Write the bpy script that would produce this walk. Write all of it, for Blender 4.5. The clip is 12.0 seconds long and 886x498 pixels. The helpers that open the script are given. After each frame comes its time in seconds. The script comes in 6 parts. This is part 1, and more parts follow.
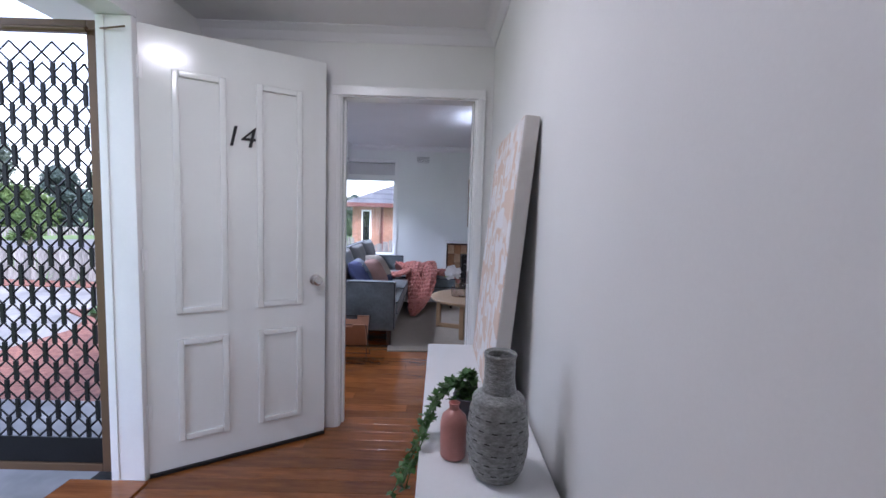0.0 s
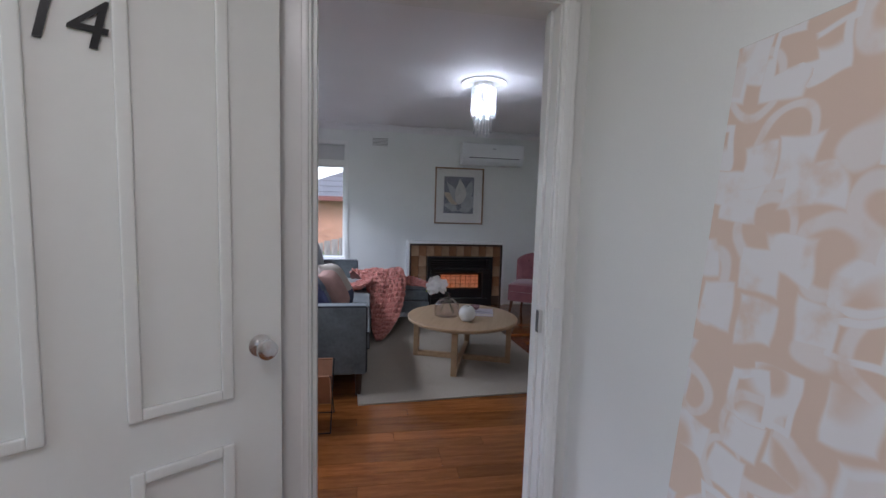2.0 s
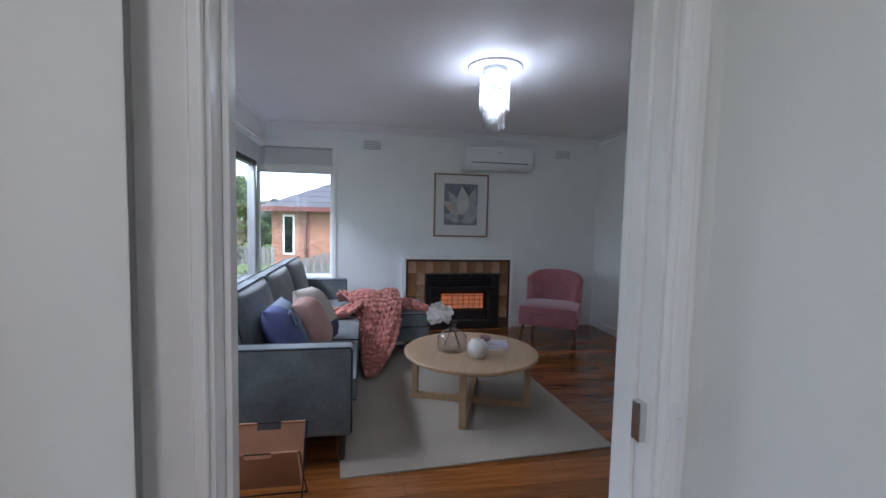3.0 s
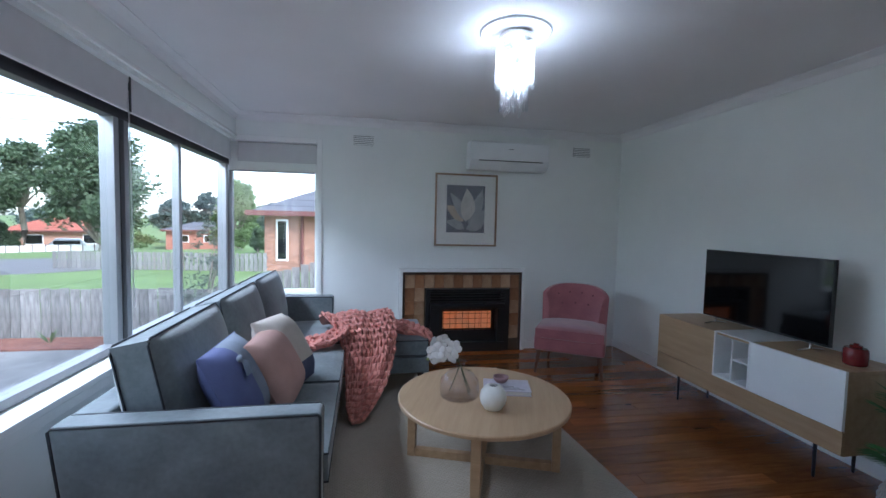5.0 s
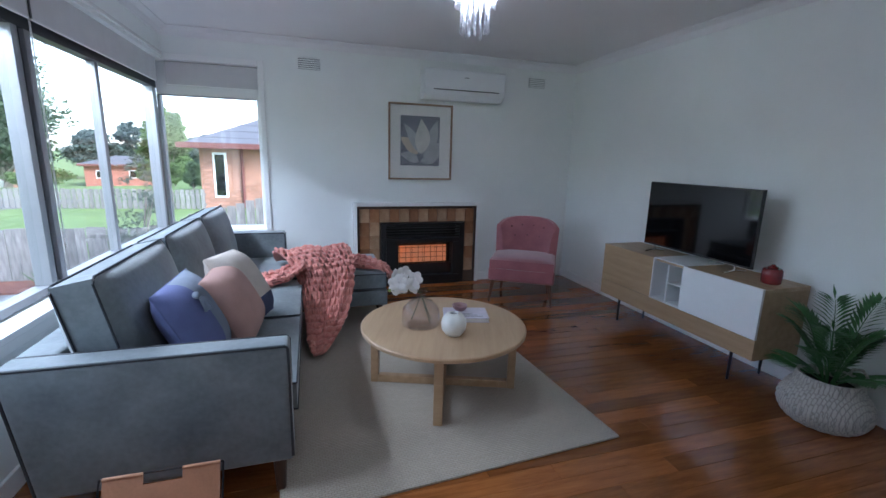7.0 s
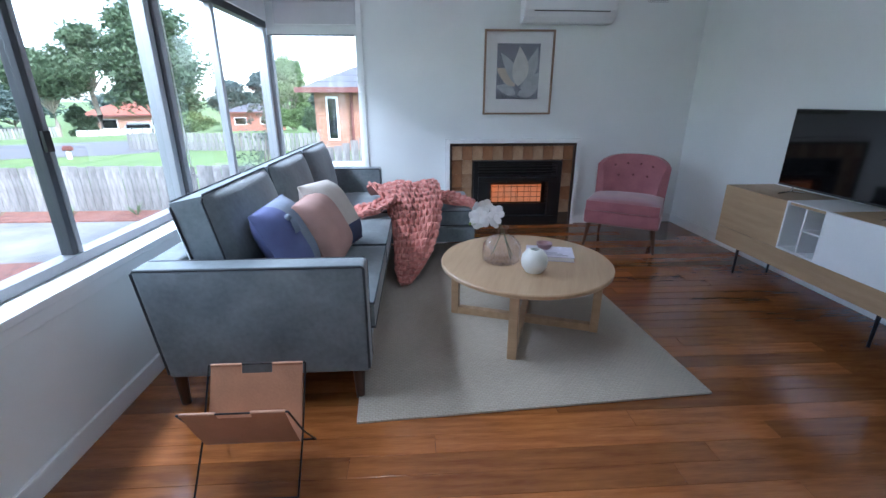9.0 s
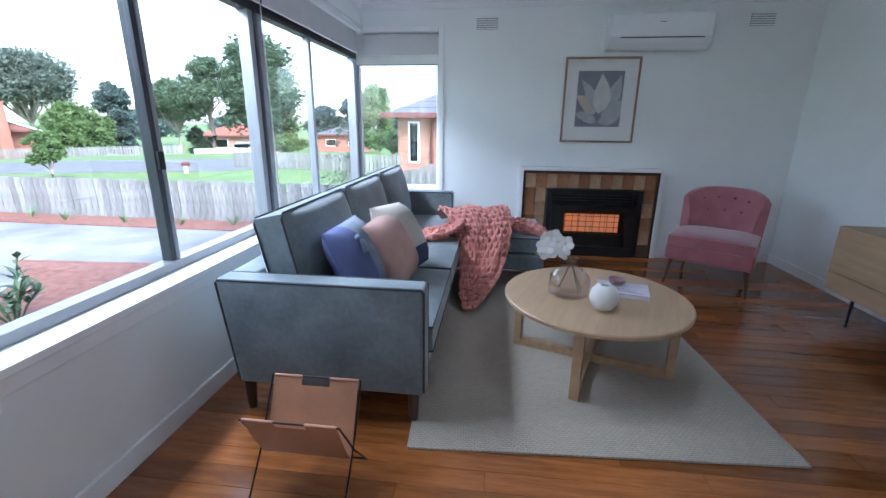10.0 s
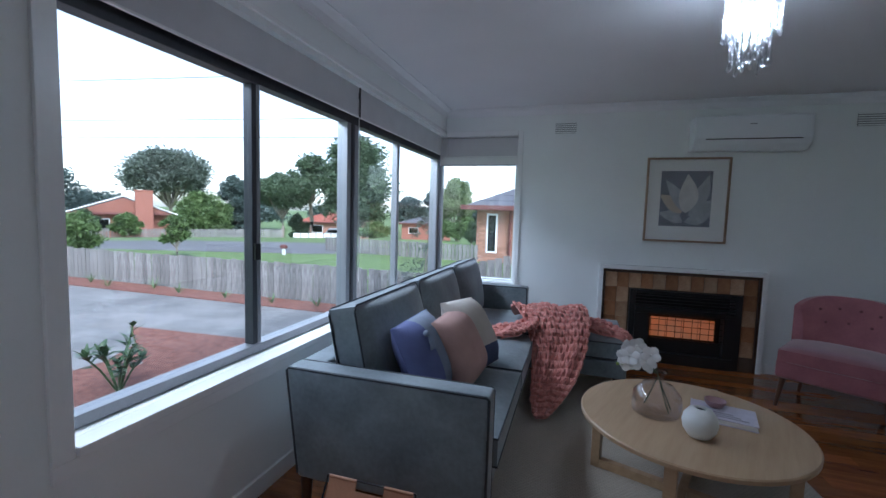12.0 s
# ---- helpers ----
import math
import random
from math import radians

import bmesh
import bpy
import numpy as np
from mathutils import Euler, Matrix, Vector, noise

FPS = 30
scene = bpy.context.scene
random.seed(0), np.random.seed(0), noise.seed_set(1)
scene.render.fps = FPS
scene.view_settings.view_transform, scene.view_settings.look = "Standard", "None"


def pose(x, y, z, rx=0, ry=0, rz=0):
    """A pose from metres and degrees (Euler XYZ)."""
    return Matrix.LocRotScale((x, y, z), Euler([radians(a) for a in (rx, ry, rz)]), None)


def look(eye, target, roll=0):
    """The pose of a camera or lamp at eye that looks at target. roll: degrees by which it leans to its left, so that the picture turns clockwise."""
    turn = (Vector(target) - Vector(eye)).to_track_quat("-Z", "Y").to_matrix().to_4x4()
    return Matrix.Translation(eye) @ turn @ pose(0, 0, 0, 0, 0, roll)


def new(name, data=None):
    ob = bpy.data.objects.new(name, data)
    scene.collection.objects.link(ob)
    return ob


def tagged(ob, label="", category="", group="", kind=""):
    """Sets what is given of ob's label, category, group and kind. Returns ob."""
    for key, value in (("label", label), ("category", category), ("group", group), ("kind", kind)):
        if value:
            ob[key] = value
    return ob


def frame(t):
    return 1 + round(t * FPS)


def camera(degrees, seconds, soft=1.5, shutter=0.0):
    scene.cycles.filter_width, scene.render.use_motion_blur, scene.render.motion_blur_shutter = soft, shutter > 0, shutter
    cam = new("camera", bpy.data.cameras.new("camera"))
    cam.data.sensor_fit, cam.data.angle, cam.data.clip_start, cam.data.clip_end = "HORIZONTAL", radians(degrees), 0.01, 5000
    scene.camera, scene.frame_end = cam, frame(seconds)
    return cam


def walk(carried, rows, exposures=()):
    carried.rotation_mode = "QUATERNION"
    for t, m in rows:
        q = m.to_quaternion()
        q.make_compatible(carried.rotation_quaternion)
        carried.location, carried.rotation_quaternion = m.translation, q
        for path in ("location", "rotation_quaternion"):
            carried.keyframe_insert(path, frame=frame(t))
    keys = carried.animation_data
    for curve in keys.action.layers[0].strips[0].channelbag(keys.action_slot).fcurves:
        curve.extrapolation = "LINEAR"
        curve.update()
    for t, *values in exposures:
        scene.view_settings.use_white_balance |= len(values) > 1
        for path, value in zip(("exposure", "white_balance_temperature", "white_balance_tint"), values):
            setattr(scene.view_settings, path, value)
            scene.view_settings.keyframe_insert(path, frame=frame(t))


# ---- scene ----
cam = camera(91.7, 12.0)
PATH = [
    (0, (0.161, 0.173, 1.369), (0.181, 2.166, 1.201), 1.7),
    (0.4, (0.024, 0.307, 1.35), (0.058, 2.3, 1.19), 1.3),
    (0.5, (-0.012, 0.361, 1.361), (0.032, 2.352, 1.185), 1.7),
    (1, (-0.15, 0.657, 1.364), (-0.021, 2.644, 1.178), 1.7),
    (1.5, (-0.237, 1.001, 1.361), (0.033, 2.973, 1.173), 1.8),
    (2, (-0.255, 1.408, 1.361), (0.082, 3.37, 1.173), 1.7),
    (2.5, (-0.251, 1.745, 1.361), (0.096, 3.709, 1.204), 1.3),
    (3, (-0.201, 2.079, 1.366), (0.155, 4.042, 1.227), 1.3),
    (3.1, (-0.194, 2.132, 1.369), (0.159, 4.096, 1.229), 1.1),
    (5, (-0.109, 2.77, 1.393), (0.25, 4.734, 1.273), 1.3),
    (5.5, (-0.155, 2.798, 1.397), (0.329, 4.73, 1.213), 1.5),
    (6, (-0.17, 2.783, 1.419), (0.389, 4.684, 1.147), 1.5),
    (6.5, (-0.176, 2.788, 1.397), (0.414, 4.671, 1.068), 1.3),
    (8.3, (-0.083, 2.778, 1.308), (0.287, 4.637, 0.67), -0.1),
    (8.5, (-0.073, 2.78, 1.298), (0.224, 4.647, 0.646), -0.6),
    (9, (-0.041, 2.795, 1.291), (0.069, 4.681, 0.635), 0.0),
    (9.5, (-0.019, 2.803, 1.309), (-0.075, 4.696, 0.664), 0.8),
    (10, (-0.003, 2.816, 1.305), (-0.226, 4.724, 0.748), 0.6),
    (10.5, (0.011, 2.816, 1.324), (-0.325, 4.729, 0.848), 0.8),
    (11, (0.016, 2.824, 1.332), (-0.433, 4.738, 0.965), 1.2),
    (11.5, (0.006, 2.837, 1.341), (-0.523, 4.747, 1.072), 1.5),
    (12, (0.011, 2.853, 1.351), (-0.573, 4.758, 1.186), 1.7),
]
EXPOSURES = [(0, 2.05, 5700, 22), (1, 1.7, 6000, 20), (1.5, 1.7, 6150, 19), (2.5, 1.72, 6050, 17), (3, 1.92, 5900, 15), (5.5, 2.08, 5550, 11), (6.7, 2.25, 5600, 12), (8.3, 2.6, 5500, 11), (9.5, 2.65, 5500, 11), (10.5, 2.35, 5500, 11), (12, 1.55, 5500, 11)]
walk(cam, [(t, look(eye, target, roll)) for t, eye, target, roll in PATH], EXPOSURES)

# ---- world, sun, exposure ----
world = bpy.data.worlds.new("overcast_sky")
scene.world = world
world.use_nodes = True
wn = world.node_tree
sky = wn.nodes.new("ShaderNodeTexSky")
sky.sky_type = "NISHITA"
sky.sun_disc = False
sky.sun_elevation, sky.sun_rotation = radians(44), radians(137)
sky.air_density, sky.dust_density, sky.ozone_density = 1.0, 1.5, 1.0
grey = wn.nodes.new("ShaderNodeHueSaturation")
grey.inputs["Saturation"].default_value = 0.6
wn.links.new(sky.outputs[0], grey.inputs["Color"])
wn.links.new(grey.outputs[0], wn.nodes["Background"].inputs[0])
wn.nodes["Background"].inputs[1].default_value = 0.15
sun = new("sun", bpy.data.lights.new("sun", "SUN"))
sun.data.energy, sun.data.angle, sun.data.color = 1.5, radians(20), (1.0, 0.97, 0.92)
sun.matrix_world = look((24, -26, 34), (0, 0, 0))
# added area lamp outside the long window's head, standing in for the open sky's light
sky_fill = new("window_sky_fill", bpy.data.lights.new("window_sky_fill", "AREA"))
sky_fill.data.shape, sky_fill.data.size, sky_fill.data.size_y = "RECTANGLE", 3.3, 0.4
sky_fill.data.energy, sky_fill.data.color = 40, (0.86, 0.93, 1.0)
sky_fill.matrix_world = look((-1.92, 5.5, 2.36), (0.6, 5.5, 0.75)) @ pose(0, 0, 0, 0, 0, 0)


# ---- materials ----
def mat(name, base, rough=0.6, metal=0.0, vary=0.12, scale=6.0, bump=0.08, fine=90.0, second=None, spec=0.5, sheen=0.0, stretch=None, rand=0.0, coat=0.0):
    """Painted, woven or stone-like surface: colour varied at two scales, with fine relief."""
    m = bpy.data.materials.new(name)
    m.use_nodes = True
    nt = m.node_tree
    b = nt.nodes["Principled BSDF"]
    co = nt.nodes.new("ShaderNodeTexCoord")
    vec = co.outputs["Object"]
    if stretch:
        mp = nt.nodes.new("ShaderNodeMapping")
        mp.inputs["Scale"].default_value = stretch
        nt.links.new(vec, mp.inputs["Vector"])
        vec = mp.outputs[0]
    n1 = nt.nodes.new("ShaderNodeTexNoise")
    n1.inputs["Scale"].default_value, n1.inputs["Detail"].default_value = scale, 5
    n2 = nt.nodes.new("ShaderNodeTexNoise")
    n2.inputs["Scale"].default_value, n2.inputs["Detail"].default_value = fine, 3
    nt.links.new(vec, n1.inputs["Vector"])
    nt.links.new(vec, n2.inputs["Vector"])
    mix = nt.nodes.new("ShaderNodeMath")
    mix.operation = "MULTIPLY_ADD"
    nt.links.new(n2.outputs[0], mix.inputs[0])
    mix.inputs[1].default_value = 0.35
    nt.links.new(n1.outputs[0], mix.inputs[2])
    ramp = nt.nodes.new("ShaderNodeValToRGB")
    dark = second or tuple(c * (1 - vary) for c in base)
    light = base if second else tuple(min(1, c * (1 + vary)) for c in base)
    ramp.color_ramp.elements[0].position, ramp.color_ramp.elements[1].position = 0.42, 0.92
    ramp.color_ramp.elements[0].color, ramp.color_ramp.elements[1].color = (*dark, 1), (*light, 1)
    nt.links.new(mix.outputs[0], ramp.inputs[0])
    out = ramp.outputs[0]
    if rand:
        info = nt.nodes.new("ShaderNodeObjectInfo")
        mr = nt.nodes.new("ShaderNodeMapRange")
        mr.inputs[3].default_value, mr.inputs[4].default_value = 1 - rand, 1 + rand
        nt.links.new(info.outputs["Random"], mr.inputs[0])
        hs = nt.nodes.new("ShaderNodeHueSaturation")
        nt.links.new(mr.outputs[0], hs.inputs["Value"])
        nt.links.new(out, hs.inputs["Color"])
        out = hs.outputs[0]
    nt.links.new(out, b.inputs["Base Color"])
    b.inputs["Roughness"].default_value, b.inputs["Metallic"].default_value = rough, metal
    b.inputs["Specular IOR Level"].default_value = spec
    b.inputs["Sheen Weight"].default_value = sheen
    b.inputs["Coat Weight"].default_value = coat
    b.inputs["Coat Roughness"].default_value = 0.12
    if bump:
        bp = nt.nodes.new("ShaderNodeBump")
        bp.inputs["Strength"].default_value, bp.inputs["Distance"].default_value = bump, 0.01
        nt.links.new(n2.outputs[0], bp.inputs["Height"])
        nt.links.new(bp.outputs[0], b.inputs["Normal"])
    return m


def glass(name, tint=(1, 1, 1), rough=0.0, gloss=0.05, rim=0.1):
    m = bpy.data.materials.new(name)
    m.use_nodes = True
    nt = m.node_tree
    out = nt.nodes["Material Output"]
    tr, gl, mx = (nt.nodes.new("ShaderNode" + k) for k in ("BsdfTransparent", "BsdfGlossy", "MixShader"))
    tr.inputs[0].default_value = (*tint, 1)
    gl.inputs["Roughness"].default_value = rough
    lw, pw, ma = nt.nodes.new("ShaderNodeLayerWeight"), nt.nodes.new("ShaderNodeMath"), nt.nodes.new("ShaderNodeMath")
    lw.inputs[0].default_value = 0.5
    pw.operation, ma.operation = "POWER", "MULTIPLY_ADD"
    pw.inputs[1].default_value = 3.5
    ma.inputs[1].default_value, ma.inputs[2].default_value = rim, gloss
    nt.links.new(lw.outputs["Facing"], pw.inputs[0])
    nt.links.new(pw.outputs[0], ma.inputs[0])
    nt.links.new(ma.outputs[0], mx.inputs[0])
    nt.links.new(tr.outputs[0], mx.inputs[1])
    nt.links.new(gl.outputs[0], mx.inputs[2])
    nt.links.new(mx.outputs[0], out.inputs[0])
    return m


def glow(name, colour, strength):
    m = bpy.data.materials.new(name)
    m.use_nodes = True
    b = m.node_tree.nodes["Principled BSDF"]
    b.inputs["Base Color"].default_value = (*colour, 1)
    b.inputs["Emission Color"].default_value = (*colour, 1)
    b.inputs["Emission Strength"].default_value = strength
    return m


WALL = mat("wall_paint", (0.82, 0.835, 0.82), 0.55, vary=0.03, scale=2.0, bump=0.02, fine=160)
HALLWALL = mat("hall_wall_paint", (0.82, 0.82, 0.80), 0.5, vary=0.03, scale=2.0, bump=0.015, fine=160)
CEIL = mat("ceiling_paint", (0.80, 0.79, 0.80), 0.7, vary=0.03, scale=1.5, bump=0.04, fine=140)
TRIM = mat("gloss_trim_paint", (0.88, 0.88, 0.87), 0.25, vary=0.03, scale=5, bump=0.03, fine=60)
DOORPAINT = mat("gloss_door_paint", (0.82, 0.83, 0.80), 0.16, vary=0.02, scale=4, bump=0.03, fine=40)
FLOORWOOD = mat("polished_floorboards", (0.34, 0.125, 0.034), 0.14, vary=0.3, scale=2.2, bump=0.02, fine=14, second=(0.17, 0.05, 0.013), stretch=(1.2, 14, 14), rand=0.28, coat=0.3)
ALU = mat("window_aluminium", (0.30, 0.305, 0.32), 0.42, metal=0.2, vary=0.06, scale=8, bump=0.03)
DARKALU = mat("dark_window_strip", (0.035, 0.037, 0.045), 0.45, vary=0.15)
BLIND = mat("blind_fabric", (0.60, 0.59, 0.60), 0.85, vary=0.04, scale=8, bump=0.1, fine=400)
PANE = glass("window_glass", (0.97, 0.985, 0.98))
BRONZE = mat("bronze_frame", (0.13, 0.075, 0.04), 0.42, metal=0.3, vary=0.1)
BLACKMETAL = mat("black_metal", (0.012, 0.012, 0.014), 0.4, metal=0.5, vary=0.2)
CHROME = mat("chrome", (0.70, 0.69, 0.68), 0.26, metal=1.0, vary=0.03, bump=0)
BLACKPAINT = mat("black_enamel", (0.012, 0.012, 0.013), 0.3, vary=0.1)


# ---- mesh helpers ----
def box(bm, x0, y0, z0, x1, y1, z1, bevel=0.0, seg=2):
    r = bmesh.ops.create_cube(bm, size=1.0)
    vs = r["verts"]
    for v in vs:
        v.co = Vector(((x0 + x1) / 2 + v.co.x * (x1 - x0), (y0 + y1) / 2 + v.co.y * (y1 - y0), (z0 + z1) / 2 + v.co.z * (z1 - z0)))
    if bevel:
        es = list({e for v in vs for e in v.link_edges})
        bmesh.ops.bevel(bm, geom=es, offset=bevel, segments=seg, profile=0.6, affect="EDGES")
    return vs


def rod(bm, p0, p1, r0, r1=None, n=12):
    p0, p1 = Vector(p0), Vector(p1)
    d = p1 - p0
    m = Matrix.Translation((p0 + p1) / 2) @ d.to_track_quat("Z", "Y").to_matrix().to_4x4()
    bmesh.ops.create_cone(bm, cap_ends=True, segments=n, radius1=r0, radius2=r0 if r1 is None else r1, depth=d.length, matrix=m)


def tube(bm, pts, r, n=8):
    rings = []
    pts = [Vector(p) for p in pts]
    for i, p in enumerate(pts):
        d = (pts[min(i + 1, len(pts) - 1)] - pts[max(i - 1, 0)]).normalized()
        q = d.to_track_quat("Z", "Y")
        rr = r(i / (len(pts) - 1)) if callable(r) else r
        rings.append([bm.verts.new(p + q @ Vector((math.cos(a) * rr, math.sin(a) * rr, 0))) for a in (2 * math.pi * k / n for k in range(n))])
    for a, b in zip(rings, rings[1:]):
        for k in range(n):
            bm.faces.new((a[k], a[(k + 1) % n], b[(k + 1) % n], b[k]))
    bm.faces.new(rings[0][::-1])
    bm.faces.new(rings[-1])


def lathe(bm, profile, n=40, cx=0.0, cy=0.0):
    rings = [[bm.verts.new((cx + math.cos(2 * math.pi * k / n) * r, cy + math.sin(2 * math.pi * k / n) * r, z)) for k in range(n)] for r, z in profile]
    for a, b in zip(rings, rings[1:]):
        for k in range(n):
            bm.faces.new((a[k], a[(k + 1) % n], b[(k + 1) % n], b[k]))
    if profile[0][0] > 0.001:
        bm.faces.new(rings[0][::-1])
    if profile[-1][0] > 0.001:
        bm.faces.new(rings[-1])
    bmesh.ops.remove_doubles(bm, verts=bm.verts, dist=0.0002)


def mesh_of(name, bm, material, smooth=False, tidy=True):
    if tidy:
        bmesh.ops.recalc_face_normals(bm, faces=bm.faces)
    me = bpy.data.meshes.new(name)
    bm.to_mesh(me)
    bm.free()
    me.materials.append(material)
    if smooth:
        me.shade_smooth()
        me.set_sharp_from_angle(angle=radians(40))
    return me


def part(name, bm, material, parent=None, label="", smooth=False, m=None):
    ob = new(name, mesh_of(name, bm, material, smooth))
    if parent:
        ob.parent = parent
    if m is not None:
        ob.matrix_basis = m
    if label:
        ob["label"] = label
    return ob


def thing(name, label, category, m=None, group=""):
    ob = new(name)
    ob.empty_display_size = 0.1
    if m is not None:
        ob.matrix_basis = m
    return tagged(ob, label, category, group)


def structure(name, bm, material, label, category="", smooth=False):
    return tagged(part(name, bm, material, smooth=smooth), label, category, "", "structure")


def slab(name, boxes, material, label, category="wall"):
    bm = bmesh.new()
    for b in boxes:
        box(bm, *b)
    return structure(name, bm, material, label, category)


# ---- the plan ----
HALLGLOW, BULBGLOW = 12.0, 33.0
XW, XE, YN, YS = -1.36, 2.78, 7.32, 2.81      # living room: window wall, far side wall, fireplace wall, hall side of the door wall
HX, HB = 0.462, -1.3                           # hall: side wall, wall behind
H = 2.43
WT = 0.24
DX0, DX1 = -0.437, 0.354                       # doorway to the living room
EY0, EY1 = 1.34, 2.22                          # entry doorway
WY0, WZ0, WZ1 = 3.69, 0.64, 2.16               # long window
BX1 = -0.59                                    # corner window in the fireplace wall

slab("wall_west", [(-1.412, HB, -0.5, XW, EY0, H), (-1.412, EY0, 2.24, XW, EY1, H), (-1.412, EY1, -0.5, XW, 2.7, H), (XW - WT, 2.7, -0.5, XW, WY0, H),
                   (XW - WT, WY0, -0.5, XW, YN + WT, WZ0), (XW - WT, WY0, WZ1, XW, YN + WT, H), (-1.412, EY0, -0.5, XW, EY1, -0.03)],
     WALL, "pale painted outer wall with a long window and the entry", "wall")
slab("wall_north", [(XW, YN, WZ1, BX1, YN + WT, H), (XW, YN, -0.5, BX1, YN + WT, WZ0), (BX1, YN, -0.5, 0.42, YN + WT, H),
                    (0.42, YN, 0.80, 1.48, YN + WT, H), (1.48, YN, -0.5, XE + 0.12, YN + WT, H), (0.42, YN, -0.5, 1.48, YN + WT, 0.0), (0.42, YN + 0.2, 0.0, 1.48, YN + WT, 0.8)],
     WALL, "pale painted wall with the fireplace and a corner window", "wall")
slab("wall_east", [(XE, YS, -0.1, XE + 0.12, YN, H)], WALL, "plain pale painted side wall", "wall")
slab("wall_south", [(XW, YS, -0.1, DX0 - 0.02, YS + 0.12, H), (DX1 + 0.02, YS, -0.1, XE, YS + 0.12, H), (DX0 - 0.02, YS, 2.06, DX1 + 0.02, YS + 0.12, H)],
     HALLWALL, "white painted partition with the living room doorway", "wall")
slab("wall_hall", [(HX, HB, -0.1, HX + 0.12, YS, H)], HALLWALL, "smooth white painted hall wall", "wall")
slab("wall_hall_end", [(XW, HB - 0.12, -0.1, HX + 0.12, HB, H)], HALLWALL, "plain white wall closing the hall", "wall")
bm = bmesh.new()
box(bm, XW - WT, HB - 0.12, H, XE + 0.12, YN + WT, H + 0.1)
structure("ceiling", bm, CEIL, "flat white plaster ceiling", "ceiling")


def cornice(name, p0, p1, inward, label):
    """Coved cornice along a wall's top."""
    bm = bmesh.new()
    prof = [(0, 0), (0, -0.075), (0.008, -0.075), (0.012, -0.062), (0.03, -0.03), (0.062, -0.012), (0.075, -0.008), (0.075, 0)]
    ends = []
    for p in (p0, p1):
        ends.append([bm.verts.new((p[0] + inward[0] * a, p[1] + inward[1] * a, H - 0.001 + b)) for a, b in prof])
    k = len(prof)
    for i in range(k):
        bm.faces.new((ends[0][i], ends[0][(i + 1) % k], ends[1][(i + 1) % k], ends[1][i]))
    bm.faces.new(ends[0])
    bm.faces.new(ends[1][::-1])
    structure(name, bm, CEIL, label, "cornice")


cornice("trim_north", (XW, YN), (XE, YN), (0, -1), "white coved cornice above the fireplace wall")
cornice("trim_east", (XE, YS + 0.12), (XE, YN), (-1, 0), "white coved cornice")
cornice("trim_west", (XW, YS + 0.12), (XW, YN), (1, 0), "white coved cornice above the window")
cornice("trim_hall", (HX, HB), (HX, YS), (-1, 0), "white coved cornice in the hall")
cornice("trim_hall_south", (XW, YS), (HX, YS), (0, -1), "white coved cornice in the hall")


def skirting(name, x0, y0, x1, y1):
    bm = bmesh.new()
    box(bm, x0, y0, 0.0, x1, y1, 0.09, 0.004)
    structure(name, bm, TRIM, "low white painted skirting board", "skirting")


skirting("baseboard_west", XW, YS + 0.12, XW + 0.016, YN)
skirting("baseboard_north", XW + 0.016, YN - 0.016, 0.249, YN)
skirting("baseboard_north_east", 1.655, YN - 0.016, XE - 0.016, YN)
skirting("baseboard_east", XE - 0.016, YS + 0.12, XE, YN)
skirting("baseboard_hall", HX - 0.016, HB, HX, YS)

# subfloor; boards are laid at the end of the file
bm = bmesh.new()
box(bm, XW - 0.1, YS + 0.01, -0.12, XE + 0.1, YN + 0.2, -0.021)
box(bm, XW - 0.1, HB, -0.12, HX + 0.1, YS + 0.009, -0.021)
FLOOR = structure("floor", bm, mat("subfloor", (0.03, 0.012, 0.006), 0.7), "polished reddish-brown timber floorboards", "floor")

# doorway lining and architraves to the living room
bm = bmesh.new()
for a, b in ((DX0 - 0.018, DX0), (DX1, DX1 + 0.018)):
    box(bm, a, YS - 0.004, 0, b, YS + 0.124, 2.04, 0.002)
box(bm, DX0 - 0.018, YS - 0.004, 2.04, DX1 + 0.018, YS + 0.124, 2.058, 0.002)
for a, b in ((DX0 + 0.0005, DX0 + 0.012), (DX1 - 0.012, DX1 - 0.0005)):
    box(bm, a, YS + 0.045, 0, b, YS + 0.085, 2.0395, 0.002)
frame_door = structure("door_frame_1", bm, TRIM, "white painted doorway lining and architrave", "doorway")
bm = bmesh.new()
for y0, y1 in ((YS - 0.022, YS - 0.0045), (YS + 0.1245, YS + 0.142)):
    for x0, x1 in ((DX0 - 0.062 if y0 > YS else DX0 - 0.112, DX0 - 0.006), (DX1 + 0.006, DX1 + 0.062)):
        box(bm, x0, y0, 0, x1, y1, 2.046, 0.006)
        box(bm, x0 + 0.012, y0 - 0.004, 0, x1 - 0.018, y1 + 0.004, 2.0455, 0.003)
    box(bm, DX0 - 0.062, y0, 2.0465, DX1 + 0.062, y1, 2.102, 0.006)
part("architrave", bm, TRIM, frame_door)
bm = bmesh.new()
box(bm, DX1 - 0.0155, YS + 0.012, 0.93, DX1 - 0.0005, YS + 0.04, 1.01, 0.002)
part("strike_plate", bm, CHROME, frame_door, "small metal strike plate")


# ---- windows ----
GX = -1.48      # glass line of the long window
GY = 7.44       # glass line of the corner window


def bar(name, b, parent, material=None, label="", bevel=0.003):
    bm = bmesh.new()
    box(bm, *b, bevel)
    return part(name, bm, material or ALU, parent, label)


